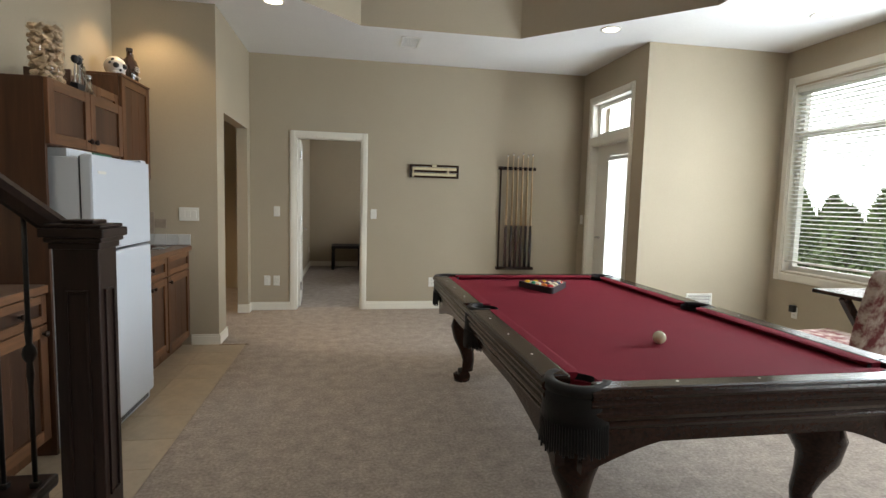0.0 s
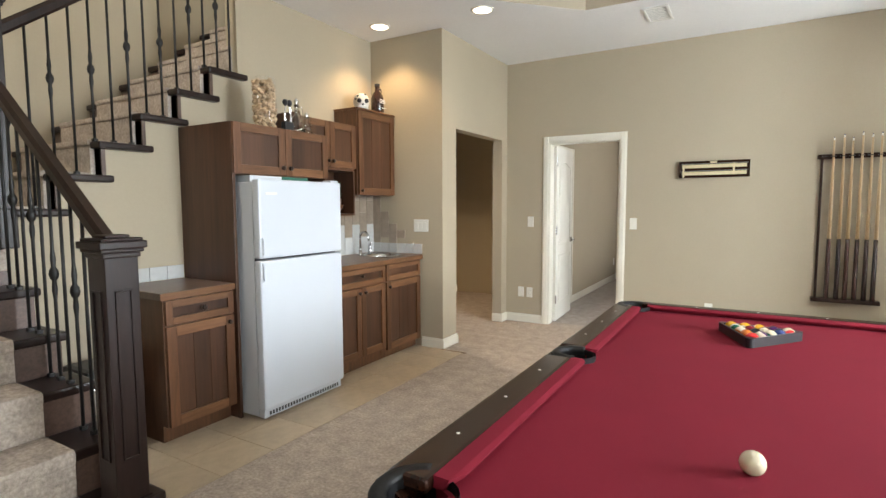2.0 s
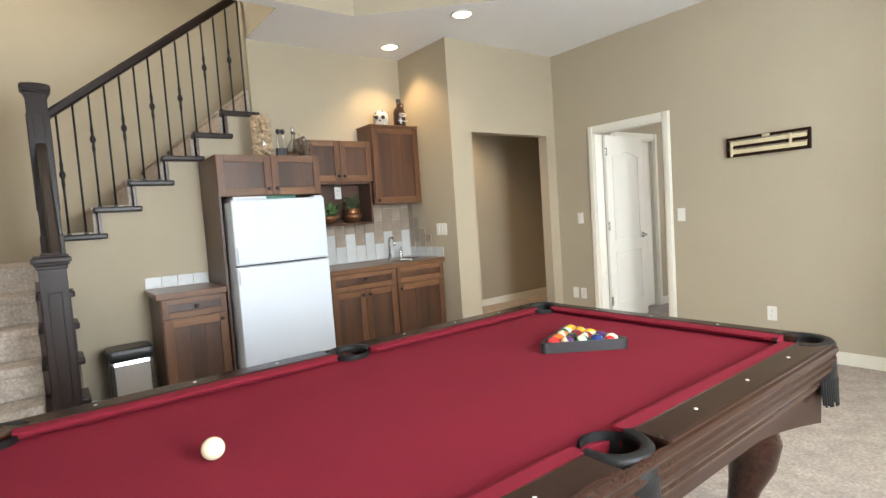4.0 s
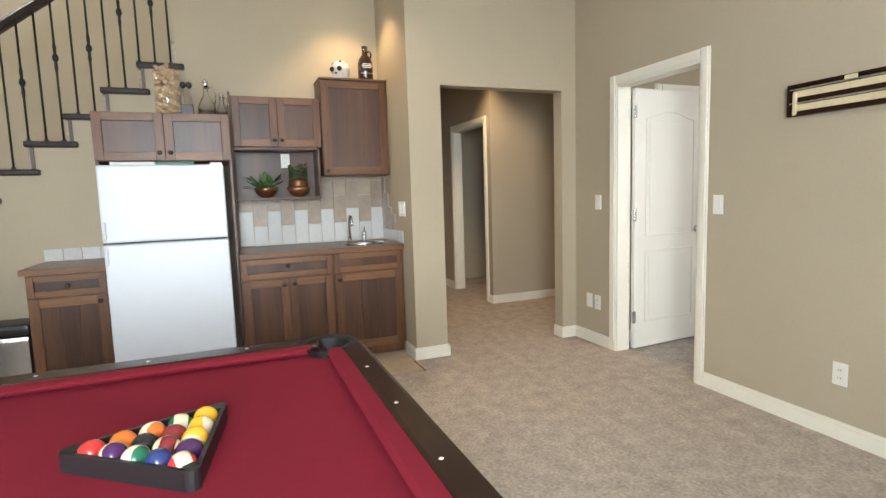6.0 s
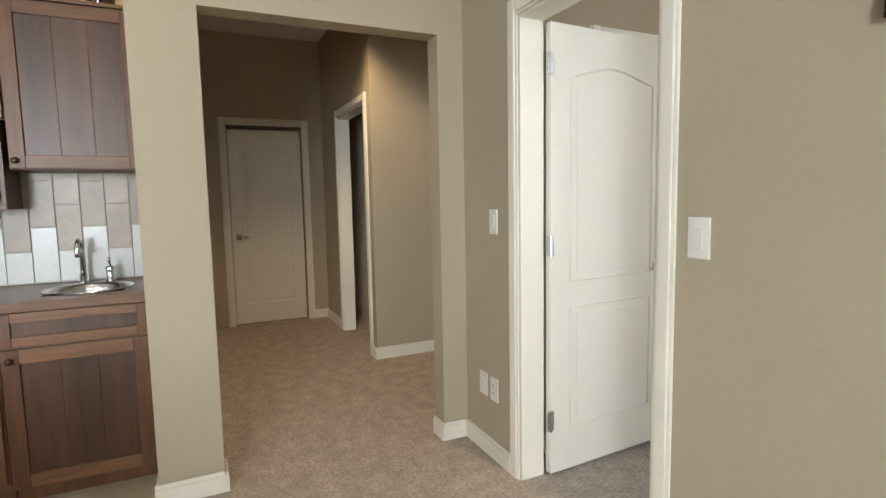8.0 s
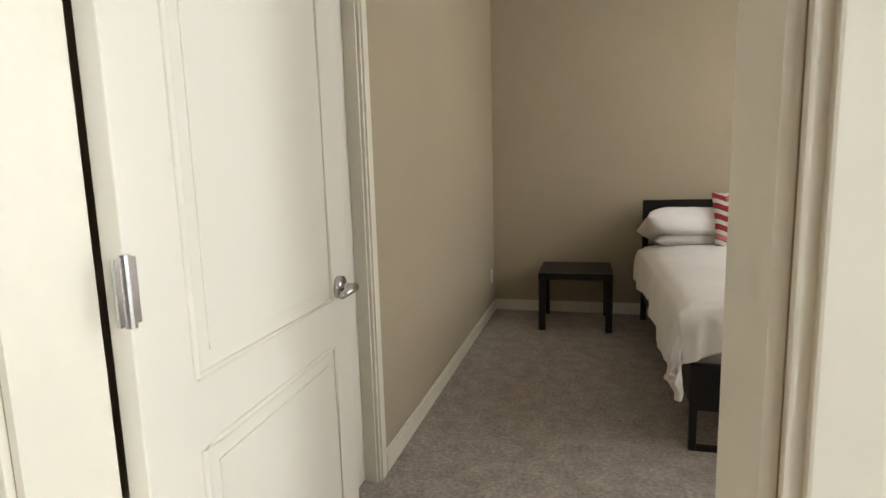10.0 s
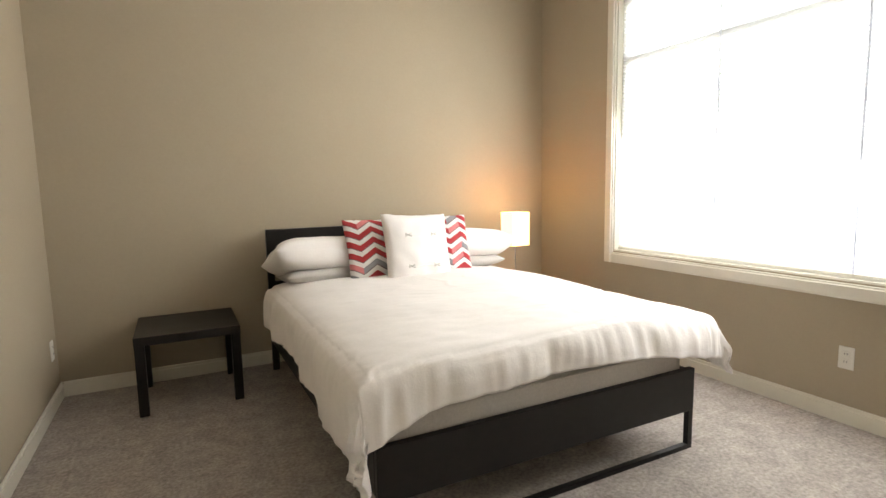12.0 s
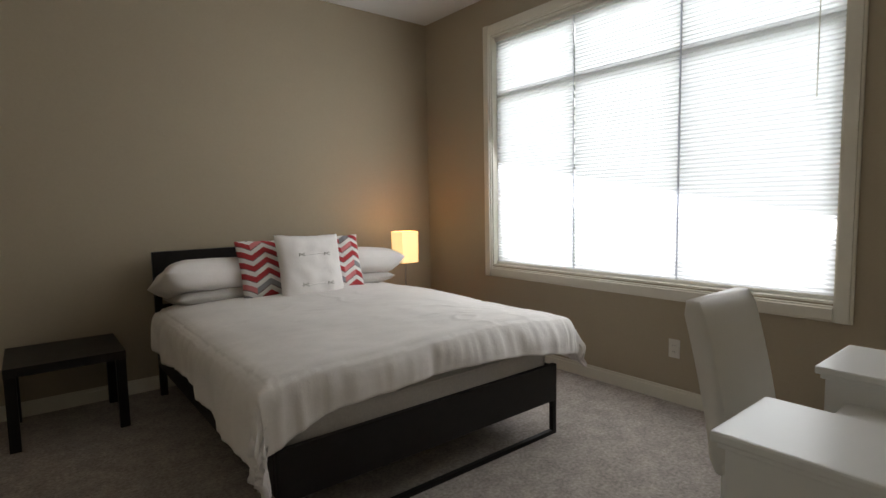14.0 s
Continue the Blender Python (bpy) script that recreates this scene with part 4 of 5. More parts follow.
# ---- plates, vents, lamps ----
def plate(name, at, turn, gangs, label, outlet=False):
    """A wall plate that faces local -y."""
    p = thing(name, label, "outlet" if outlet else "switch", at, turn)
    w = 0.07 + 0.046 * (gangs - 1)
    part("cover_plate", box(-w / 2, w / 2, -0.007, 0, -0.058, 0.058, 0.003), PLASTIC, p)
    for g in range(gangs):
        x = (g - (gangs - 1) / 2) * 0.046
        if outlet:
            for z in (-0.02, 0.02):
                s_ = part("socket", box(x - 0.016, x + 0.016, -0.0095, -0.006, z - 0.014, z + 0.014, 0.002), PLASTIC, p)
                for q in (-0.006, 0.006):
                    part("slot", box(x + q - 0.0012, x + q + 0.0012, -0.0102, -0.0094, z - 0.004, z + 0.006), BLACKP, s_)
        else:
            part("rocker", box(x - 0.016, x + 0.016, -0.011, -0.006, -0.033, 0.033, 0.003), PLASTIC, p)
    return p


plate("light_switch", (0.058, YW, 1.16), 0, 1, "white wall switch beside the bedroom door")
plate("light_switch", (-1.064, YW, 1.168), 0, 1, "white wall switch beside the bedroom door")
plate("wall_outlet", (-1.07, YW, 0.35), 0, 1, "white wall outlet above the baseboard", True)
plate("wall_outlet", (-1.175, YW, 0.352), 0, 1, "white blank wall plate above the baseboard")
plate("wall_outlet", (0.782, YW, 0.333), 0, 1, "white wall outlet above the baseboard", True)
plate("triple_switch", (-1.60, YA, 1.165), 0, 3, "white three-gang wall switch beside the kitchenette")
plate("wall_outlet", (2.68, 6.44, 1.15), -90, 1, "white wall switch beside the patio door")
plate("wall_outlet", (XA + 0.0205, 4.25, 1.585), 90, 1, "white outlet in the open shelf", True)
plate("wall_outlet", (XR, 8.266, 0.34), -90, 1, "white wall outlet under the bedroom window", True)
plate("wall_outlet", (XL, 10.6, 0.33), 90, 1, "white wall outlet above the baseboard", True)
plate("phone_jack", (4.24, 4.72, 0.30), -90, 1, "white wall jack with a plug under the window", True)
plug = thing("plug_adapter", "black power adapter plugged into the wall jack", "adapter", (4.24, 4.72, 0.33))
part("adapter_body", box(-0.05, -0.01, -0.03, 0.03, -0.02, 0.05, 0.006), BLACKP, plug)


def grille(name, at, turn, w, h, slats, label):
    g = thing(name, label, "vent", at, turn)
    fr = bmesh.new()
    for a in ((-w / 2, w / 2, -h / 2, -h / 2 + 0.02), (-w / 2, w / 2, h / 2 - 0.02, h / 2), (-w / 2, -w / 2 + 0.02, -h / 2 + 0.02, h / 2 - 0.02), (w / 2 - 0.02, w / 2, -h / 2 + 0.02, h / 2 - 0.02)):
        box(a[0], a[1], -0.012, 0, a[2], a[3], 0.003, bm=fr)
    part("frame", fr, PLASTIC, g)
    part("backing", box(-w / 2 + 0.02, w / 2 - 0.02, -0.002, 0, -h / 2 + 0.02, h / 2 - 0.02), DUCT, g)
    for k in range(slats):
        z = -h / 2 + 0.02 + (h - 0.04) * (k + 0.5) / slats
        o = part("slat", box(-w / 2 + 0.02, w / 2 - 0.02, -0.006, 0.004, -0.001, 0.001), PLASTIC, g)
        o.matrix_basis = pose(0, -0.004, z, 40, 0, 0)
    return g


grille("wall_vent", (2.30, YW, 0.37), 0, 0.30, 0.12, 6, "white return air grille low on the wall")
grille("wall_vent", (3.41, 5.08, 0.36), 0, 0.30, 0.16, 8, "white return air grille low on the wall")
cv = grille("ceiling_vent", (0, 0, 0), 0, 0.20, 0.36, 9, "white louvred ceiling register")
cv.matrix_basis = pose(0.37, 5.70, H, 90, 0, 0)


def recessed(x, y, z):
    d = thing("recessed_light", "white recessed ceiling downlight, lit", "ceiling light", (x, y, z), group="recessed lights")
    part("trim_ring", lathe([(0.075, -0.006), (0.095, -0.004), (0.098, 0.0), (0.07, 0.0)], 32, caps=False), PLASTIC, d, smooth=True)
    part("lamp_face", lathe([(0.01, -0.004), (0.074, -0.004), (0.074, -0.001)], 32), BULB, d)


for q in ((-1.83, 4.76), (-0.86, 4.87), (2.14, 4.84), (3.63, 4.07)):
    recessed(*q, H)

# ---- things on the cabinets ----
def ball(r, at=(0, 0, 0), sub=3, bm=None):
    bm = bm or bmesh.new()
    m = Matrix.Translation(at)
    bmesh.ops.create_icosphere(bm, subdivisions=sub, radius=r, matrix=m)
    return bm


v = thing("cork_vase", "tall clear glass cylinder vase full of corks", "vase", (-1.85, 3.45, 1.876))
part("glass_wall", lathe([(0.001, 0.0), (0.066, 0.0), (0.07, 0.004), (0.07, 0.33), (0.066, 0.33), (0.066, 0.012), (0.001, 0.012)], 32), PANE, v, smooth=True)
rnd = random.Random(5)
first = None
for k in range(210):
    a, r, z = rnd.uniform(0, 6.283), 0.047 * math.sqrt(rnd.random()) if k % 2 else 0.046, 0.028 + 0.285 * k / 210
    if first is None:
        first = part("cork", lathe([(0.0105, -0.02), (0.0115, -0.018), (0.0115, 0.018), (0.0105, 0.02)], 8), CORK, v)
        o = first
    else:
        o = new("cork", first.data)
        o.parent = v
    o.matrix_basis = pose(r * math.cos(a), r * math.sin(a), z, rnd.uniform(30, 90), rnd.uniform(0, 40), rnd.uniform(0, 360))
v.scale = (1.25, 1.25, 1.1)
b = thing("wine_stopper_stand", "black block holding two chrome bottle stoppers on the cabinet", "bottle stopper", (-1.76, 3.575, 1.876))
part("block", box(-0.022, 0.022, -0.04, 0.04, 0, 0.075, 0.004), BLACKP, b)
part("base_plate", box(-0.026, 0.026, -0.046, 0.046, 0, 0.012, 0.003), STEEL, b)
for q in (-0.022, 0.026):
    part("stem", tube([(0, q, 0.07), (0, q * 1.2, 0.13), (0, q * 0.8, 0.19)], [0.007, 0.006, 0.004], 8), STEEL, b)
    part("finial", lathe([(0.004, 0.185), (0.016, 0.195), (0.021, 0.212), (0.014, 0.228), (0.003, 0.232)], 14, (0, q * 0.8, 0)), BLACKP, b, smooth=True)
for y, h in ((3.70, 1.1), (3.80, 0.72)):
    b = thing("glass_decanter", "clear glass decanter with stopper standing on the cabinet", "decanter", (-1.80, y, 1.876))
    part("bottle", lathe([(0.001, 0.001), (0.05 * h, 0), (0.056 * h, 0.012), (0.052 * h, 0.07 * h), (0.03 * h, 0.115 * h), (0.016, 0.14 * h), (0.014, 0.19 * h), (0.021, 0.197 * h), (0.012, 0.19 * h), (0.012, 0.14 * h), (0.026 * h, 0.115 * h),
                          (0.048 * h, 0.07 * h), (0.05 * h, 0.014), (0.001, 0.010)], 28), CLEAR, b, smooth=True)
    part("stopper", lathe([(0.009, 0.18 * h), (0.01, 0.2 * h), (0.02, 0.222 * h), (0.006, 0.24 * h)], 16), STEEL, b, smooth=True)
    part("handle", tube([(0, 0.016, 0.185 * h), (0, 0.045 * h, 0.19 * h), (0, 0.06 * h, 0.14 * h), (0, 0.05 * h, 0.085 * h)], 0.004, 8), CLEAR, b, smooth=True)
k = thing("skull_ornament", "white glazed skull ornament on the tall cabinet", "ornament", (-2.02, 4.72, 2.222), -40)
bm = bmesh.new()
bmesh.ops.create_icosphere(bm, subdivisions=3, radius=0.062, matrix=Matrix.Translation((0, 0, 0.068)) @ Matrix.Diagonal((1.1, 0.95, 1, 1)))
box(0.01, 0.06, -0.035, 0.035, 0.0, 0.04, 0.012, bm=bm)
for a in (-1, 1):
    ball(0.02, (0.0, a * 0.03, 0.02), 2, bm)
bone = part("skull", bm, BONE, k, smooth=True)
for y, z, r in ((-0.026, 0.066, 0.017), (0.026, 0.066, 0.017), (0, 0.04, 0.008), (-0.03, 0.10, 0.012), (0.02, 0.112, 0.01), (-0.048, 0.08, 0.008)):
    part("dark_spot", ball(r, (0.062 if z < 0.08 else 0.036, y, z), 2), BLACKP, k)
k.scale = (1.25, 1.25, 1.25)
g = thing("growler_jug", "brown glass growler jug with white print", "jug", (-1.99, 4.92, 2.222))
part("bottle", lathe([(0.001, 0.0), (0.05, 0.0), (0.054, 0.006), (0.054, 0.125), (0.046, 0.155), (0.022, 0.185), (0.018, 0.215), (0.021, 0.218), (0.021, 0.226)], 28), AMBER, g, smooth=True)
part("cap", lathe([(0.022, 0.226), (0.022, 0.246), (0.019, 0.248)], 20), BLACKP, g)
part("handle", tube([(0.006, 0.016, 0.205), (0.006, 0.035, 0.212), (0.006, 0.045, 0.195), (0.004, 0.04, 0.165)], 0.007, 10), AMBER, g, smooth=True)


def lettering(text, size, m, parent, mat):
    cu = bpy.data.curves.new("lettering", "FONT")
    cu.body, cu.size, cu.align_x, cu.extrude = text, size, "CENTER", 0.0006
    tmp = bpy.data.objects.new("lettering", cu)
    me = bpy.data.meshes.new_from_object(tmp)
    bpy.data.objects.remove(tmp)
    me.materials.append(mat)
    o = new("lettering", me)
    o.parent = parent
    o.matrix_basis = m
    return o


lettering("HALF GALLON", 0.0145, pose(0.0545, 0, 0.042, 90, 0, 90), g, INK)
for z, w in ((0.085, 0.03), (0.097, 0.036), (0.110, 0.03)):
    part("print_bar", box(0.0465, 0.0556, -w, w, z, z + 0.005), INK, g)

g.scale = (1.13, 1.13, 1.13)


def bowl_plant(name, y, label, leafy):
    p = thing(name, label, "potted plant", (-2.03, y, 1.288))
    part("bowl", lathe([(0.02, 0), (0.035, 0.004), (0.06, 0.03), (0.072, 0.058), (0.068, 0.06), (0.05, 0.03), (0.001, 0.02)], 24), COPPER, p, smooth=True)
    p.scale = (1.15, 1.3, 1.3)
    part("soil", lathe([(0.001, 0.045), (0.06, 0.046), (0.06, 0.05), (0.001, 0.056)], 18), CORK, p)
    if not leafy:
        part("inner_pot", lathe([(0.04, 0.04), (0.055, 0.06), (0.058, 0.095), (0.04, 0.115), (0.036, 0.112)], 20, caps=False), COPPER, p, smooth=True)
    rn = random.Random(int(y * 100))
    for q in range(46 if leafy else 120):
        a, up = rn.uniform(0, 6.283), rn.random()
        if leafy:
            base = Vector((0.02 * math.cos(a), 0.02 * math.sin(a), 0.05))
            tip = Vector((0.075 * math.cos(a) * (0.3 + rn.random()), 0.115 * math.sin(a) * (0.3 + rn.random()), 0.045 + 0.115 * up))
            wid = 0.019
        else:
            base = Vector((0.03 * math.cos(a), 0.03 * math.sin(a), 0.09 + 0.09 * up))
            tip = base + Vector((0.03 * math.cos(a), 0.03 * math.sin(a), 0.012 + 0.02 * rn.random()))
            wid = 0.012
        bm = bmesh.new()
        d = tip - base
        side = d.cross(Vector((0, 0, 1))).normalized() * wid
        s0 = base + d * 0.45
        nrm = d.cross(side).normalized() * 0.004
        vs = [bm.verts.new(q_) for q_ in (s0, s0 + d * 0.2 + side, tip - d * 0.12 + side * 0.7, tip, tip - d * 0.12 - side * 0.55, s0 + d * 0.2 - side)]
        mid = bm.verts.new(s0 + d * 0.3 - nrm)
        for i in range(6):
            bm.faces.new((mid, vs[i], vs[(i + 1) % 6]))
        if leafy:
            tube([base, s0], 0.0018, 5, bm)
        part("leaf", bm, LEAF if leafy else SUCC, p)
    return p


bowl_plant("trailing_plant", 4.08, "green trailing plant in a copper bowl", True)
bowl_plant("succulent_plant", 4.33, "dark green succulent in a copper bowl", False)

# ---- bin ----
w = thing("trash_can", "brushed steel pedal bin with a black lid", "trash can", (-1.95, 2.36, 0))
part("body", box(-0.13, 0.13, -0.14, 0.14, 0.02, 0.42, 0.03), STEEL, w)
part("base", box(-0.135, 0.135, -0.145, 0.145, 0, 0.03, 0.01), BLACKP, w)
part("lid", box(-0.14, 0.14, -0.15, 0.15, 0.42, 0.50, 0.03), BLACKP, w, "black plastic lid")
part("pedal", box(0.13, 0.17, -0.03, 0.03, 0.01, 0.025, 0.004), BLACKP, w)

# ---- pool table ----
CX, CY = 1.165, 2.93
pt = thing("pool_table", "black carved pool table with red felt and fringed pockets", "pool table", (CX, CY, 0))
HX, HY, NX, NY, ZR, ZF = 0.738, 1.290, 0.578, 1.155, 0.766, 0.735
out = []
for qx, qy, turn in ((1, 1, 0), (-1, 1, 1), (-1, -1, 0), (1, -1, 1)):
    cut = [(qx * 0.645, qy * 1.10), (qx * 0.59, qy * 1.125), (qx * 0.56, qy * 1.16), (qx * 0.545, qy * 1.215)]
    out += cut if not turn else cut[::-1]
    if (qx, qy) in ((-1, 1), (1, -1)):
        s_ = -qx * 1.0
        out += [(qx * 0.645, qy * 0.075), (qx * 0.60, qy * 0.06), (qx * 0.583, 0), (qx * 0.60, -qy * 0.06), (qx * 0.645, -qy * 0.075)]
bm = bmesh.new()
top_, low_ = ([bm.verts.new((x, y, z)) for x, y in out] for z in (ZF, ZF - 0.03))
bm.faces.new(top_)
bm.faces.new(low_[::-1])
for i in range(len(out)):
    j = (i + 1) % len(out)
    bm.faces.new((top_[i], low_[i], low_[j], top_[j]))
bmesh.ops.triangulate(bm, faces=[f_ for f_ in bm.faces if len(f_.verts) > 4])
part("felt_bed", bm, FELT, pt, "burgundy red felt")
PR = 0.088


def rail_bar(x0, x1, y0, y1):
    bm = bmesh.new()
    box(x0, x1, y0, y1, ZR - 0.035, ZR, 0.012, bm=bm)
    return part("rail", bm, BLACKW, pt, "glossy black wood rail")


for s in (-1, 1):
    for a, b_ in ((-HY + 0.14, -PR), (PR, HY - 0.14)):
        x = sorted((s * HX, s * (NX + 0.055)))
        rail_bar(x[0], x[1], a, b_)
        cush = bmesh.new()
        prof = [(NX + 0.056, ZR - 0.002), (NX + 0.015, ZR - 0.003), (NX, ZR - 0.008), (NX + 0.004, ZR - 0.016), (NX + 0.03, ZF), (NX + 0.056, ZF)]
        e0, e1 = a - 0.01 + (0.0 if a > 0 else 0.045), b_ + 0.01 - (0.0 if b_ < 0 else 0.045)
        m0, m1 = (0.05, 0.02) if a < 0 else (0.02, 0.05)
        r0 = [cush.verts.new((s * p, e0 + (m0 if i in (2, 3) else 0), z)) for i, (p, z) in enumerate(prof)]
        r1 = [cush.verts.new((s * p, e1 - (m1 if i in (2, 3) else 0), z)) for i, (p, z) in enumerate(prof)]
        for i in range(6):
            cush.faces.new((r0[i], r0[(i + 1) % 6], r1[(i + 1) % 6], r1[i]))
        cush.faces.new(r0)
        cush.faces.new(r1[::-1])
        part("cushion", cush, FELT, pt)
        for k in (1, 2, 3):
            y = (k * 0.302) if a > 0 else -(k * 0.302)
            part("sight", lathe([(0.006, 0), (0.006, 0.0012)], 4, (s * 0.686, y, ZR)), PEARL, pt)
    y = sorted((s * HY, s * (NY + 0.055)))
    rail_bar(-HX + 0.14, HX - 0.14, y[0], y[1])
    cush = bmesh.new()
    prof = [(NY + 0.056, ZR - 0.002), (NY + 0.015, ZR - 0.003), (NY, ZR - 0.008), (NY + 0.004, ZR - 0.016), (NY + 0.03, ZF), (NY + 0.056, ZF)]
    r0 = [cush.verts.new((-HX + 0.175 + (0.05 if i in (2, 3) else 0), s * p, z)) for i, (p, z) in enumerate(prof)]
    r1 = [cush.verts.new((HX - 0.175 - (0.05 if i in (2, 3) else 0), s * p, z)) for i, (p, z) in enumerate(prof)]
    for i in range(6):
        cush.faces.new((r0[i], r0[(i + 1) % 6], r1[(i + 1) % 6], r1[i]))
    cush.faces.new(r0)
    cush.faces.new(r1[::-1])
    part("cushion", cush, FELT, pt)
    for x in (-0.305, 0, 0.305):
        part("sight", lathe([(0.006, 0), (0.006, 0.0012)], 4, (x, s * 1.24, ZR)), PEARL, pt)


def apron(length, at, turn):
    """A stepped and moulded apron under the rail, arched below; local x along it, local -y outwards."""
    steps = [(0.006, ZR - 0.006), (-0.004, ZR - 0.012), (-0.008, ZR - 0.022), (-0.004, ZR - 0.032), (0.004, ZR - 0.037), (0.004, ZR - 0.044), (-0.002, ZR - 0.050), (0.0, ZR - 0.060), (0.010, ZR - 0.066),
             (0.010, ZR - 0.074), (0.004, ZR - 0.080), (0.006, ZR - 0.094), (0.014, ZR - 0.108), (0.026, ZR - 0.118), (0.028, ZR - 0.126), (0.024, ZR - 0.131), (0.030, ZR - 0.142), (0.042, ZR - 0.150), (0.046, ZR - 0.165)]
    bm = bmesh.new()
    n = 32
    cols = []
    for k in range(n + 1):
        x = -length / 2 + length * k / n
        u = abs(2 * k / n - 1)
        low = 0.565 - 0.10 * max(0, (u - 0.55) / 0.45) ** 1.3
        rows = steps + [(0.05, low), (0.085, low), (0.085, ZR - 0.05)]
        cols.append([bm.verts.new((x, d, z)) for d, z in rows])
    for a, b_ in zip(cols, cols[1:]):
        m = len(a)
        for i in range(m):
            bm.faces.new((a[i], a[(i + 1) % m], b_[(i + 1) % m], b_[i]))
    bm.faces.new(cols[0])
    bm.faces.new(cols[-1][::-1])
    o = part("apron", bm, BLACKW, pt, "moulded glossy black wood apron")
    o.matrix_basis = pose(*at, 0, 0, turn)


apron(2 * HX - 0.225, (0, -HY - 0.002, 0), 0)
apron(2 * HX - 0.225, (0, HY + 0.002, 0), 180)
apron(2 * HY - 0.225, (HX + 0.002, 0, 0), 90)
apron(2 * HY - 0.225, (-HX - 0.002, 0, 0), -90)
part("frame", box(-0.6, 0.6, -1.15, 1.15, 0.56, ZF - 0.031), BLACKW, pt)


def leg(sx, sy):
    x, y = sx * 0.50, sy * 0.95
    d = Vector((sx, sy, 0)).normalized()
    pts, rad = [], []
    for h, off, r in ((0.50, 0.0, 0.10), (0.46, 0.02, 0.105), (0.40, 0.045, 0.10), (0.33, 0.045, 0.078), (0.25, 0.02, 0.055), (0.17, 0.0, 0.043), (0.10, 0.005, 0.042), (0.06, 0.035, 0.055), (0.03, 0.055, 0.066), (0.0, 0.055, 0.055)):
        pts.append((x + d.x * off, y + d.y * off, h))
        rad.append(r)
    bm = tube(pts, rad, 18)
    l_ = part("leg", bm, BLACKW, pt, "carved black cabriole leg", True)
    part("knee_block", box(x - 0.125, x + 0.125, y - 0.125, y + 0.125, 0.50, 0.53, 0.008), BLACKW, l_)
    part("knee_cap", box(x - 0.11, x + 0.11, y - 0.11, y + 0.11, 0.53, 0.62, 0.008), BLACKW, l_)


for sx in (-1, 1):
    for sy in (-1, 1):
        leg(sx, sy)


def pocket(x, y, turn, corner):
    """A leather-bound pocket: iron lip, cup and hanging fringe; local +x points off the table."""
    p = thing("pocket", "", "", (0, 0, 0))
    p.parent = pt
    p.matrix_basis = pose(x, y, 0, 0, 0, turn)
    if "label" in p:
        del p["label"]
    span = 2.5 if corner else 2.2
    R = 0.082 if corner else 0.07
    arc = [(R * math.cos(a), R * math.sin(a), ZR - 0.012) for a in np.linspace(-span, span, 22)]
    lip = bmesh.new()
    rings = []
    ro = R + (0.032 if corner else 0.024)
    for a in np.linspace(-span * 0.8, span * 0.8, 26):
        sec = ((R - 0.008, ZR - 0.03), (R - 0.008, ZR - 0.006), (R - 0.002, ZR + 0.001), (ro - 0.008, ZR + 0.001), (ro, ZR - 0.008), (ro, ZR - 0.03))
        rings.append([lip.verts.new((r * math.cos(a), r * math.sin(a), z)) for r, z in sec])
    for r0, r1 in zip(rings, rings[1:]):
        for i in range(6):
            lip.faces.new((r0[i], r0[(i + 1) % 6], r1[(i + 1) % 6], r1[i]))
    lip.faces.new(rings[0])
    lip.faces.new(rings[-1][::-1])
    part("pocket_lip", lip, LEATHER, p, "black leather pocket lip", True)
    part("pocket_cup", lathe([(0.072, ZR - 0.01), (0.07, ZR - 0.06), (0.05, ZR - 0.12), (0.001, ZR - 0.125), (0.001, ZR - 0.128), (0.056, ZR - 0.124), (0.077, ZR - 0.06), (0.078, ZR - 0.01)], 20, caps=False), LEATHER, p, smooth=True)
    sk = bmesh.new()
    va = np.linspace(-1.5, 1.5, 16)
    rows = []
    for z, r in ((ZR - 0.004, R + 0.018), (ZR - 0.04, R + 0.03), (ZR - 0.13, R + 0.034)):
        rows.append([sk.verts.new((r * math.cos(a), r * math.sin(a), z)) for a in va])
    for r, z in ((R + 0.024, ZR - 0.13),):
        rows.append([sk.verts.new((r * math.cos(a), r * math.sin(a), z)) for a in va])
    for r0, r1 in zip(rows, rows[1:]):
        for i in range(len(va) - 1):
            sk.faces.new((r0[i], r0[i + 1], r1[i + 1], r1[i]))
    part("pocket_shield", sk, LEATHER, p, "black leather shield", True)
    rn = random.Random(3)
    for a in np.linspace(-1.4, 1.4, 34):
        r = R + 0.03
        L = rn.uniform(0.075, 0.10)
        part("fringe_strand", tube([(r * math.cos(a), r * math.sin(a), ZR - 0.125), ((r + 0.004) * math.cos(a + 0.03), (r + 0.004) * math.sin(a + 0.03), ZR - 0.13 - L)], [0.0055, 0.004], 5), LEATHER, p)


for sx in (-1, 1):
    for sy in (-1, 1):
        pocket(sx * (HX - 0.115), sy * (HY - 0.115), math.degrees(math.atan2(sy, sx)), True)
    pocket(sx * (HX - 0.095), 0, 0 if sx > 0 else 180, False)

BR = 0.0286
cb_ = thing("cue_ball", "ivory white cue ball resting on the red felt", "billiard ball", (1.135, 2.229, ZF + BR))
part("ball", ball(BR), BALLS["cream"], cb_, smooth=True)
rk = thing("ball_rack", "black plastic triangle rack lying on the felt", "rack", (1.15, 3.65, ZF), -8)
tri = [Vector((0.0, -0.200, 0)), Vector((0.173, 0.1, 0)), Vector((-0.173, 0.1, 0))]
bm = bmesh.new()
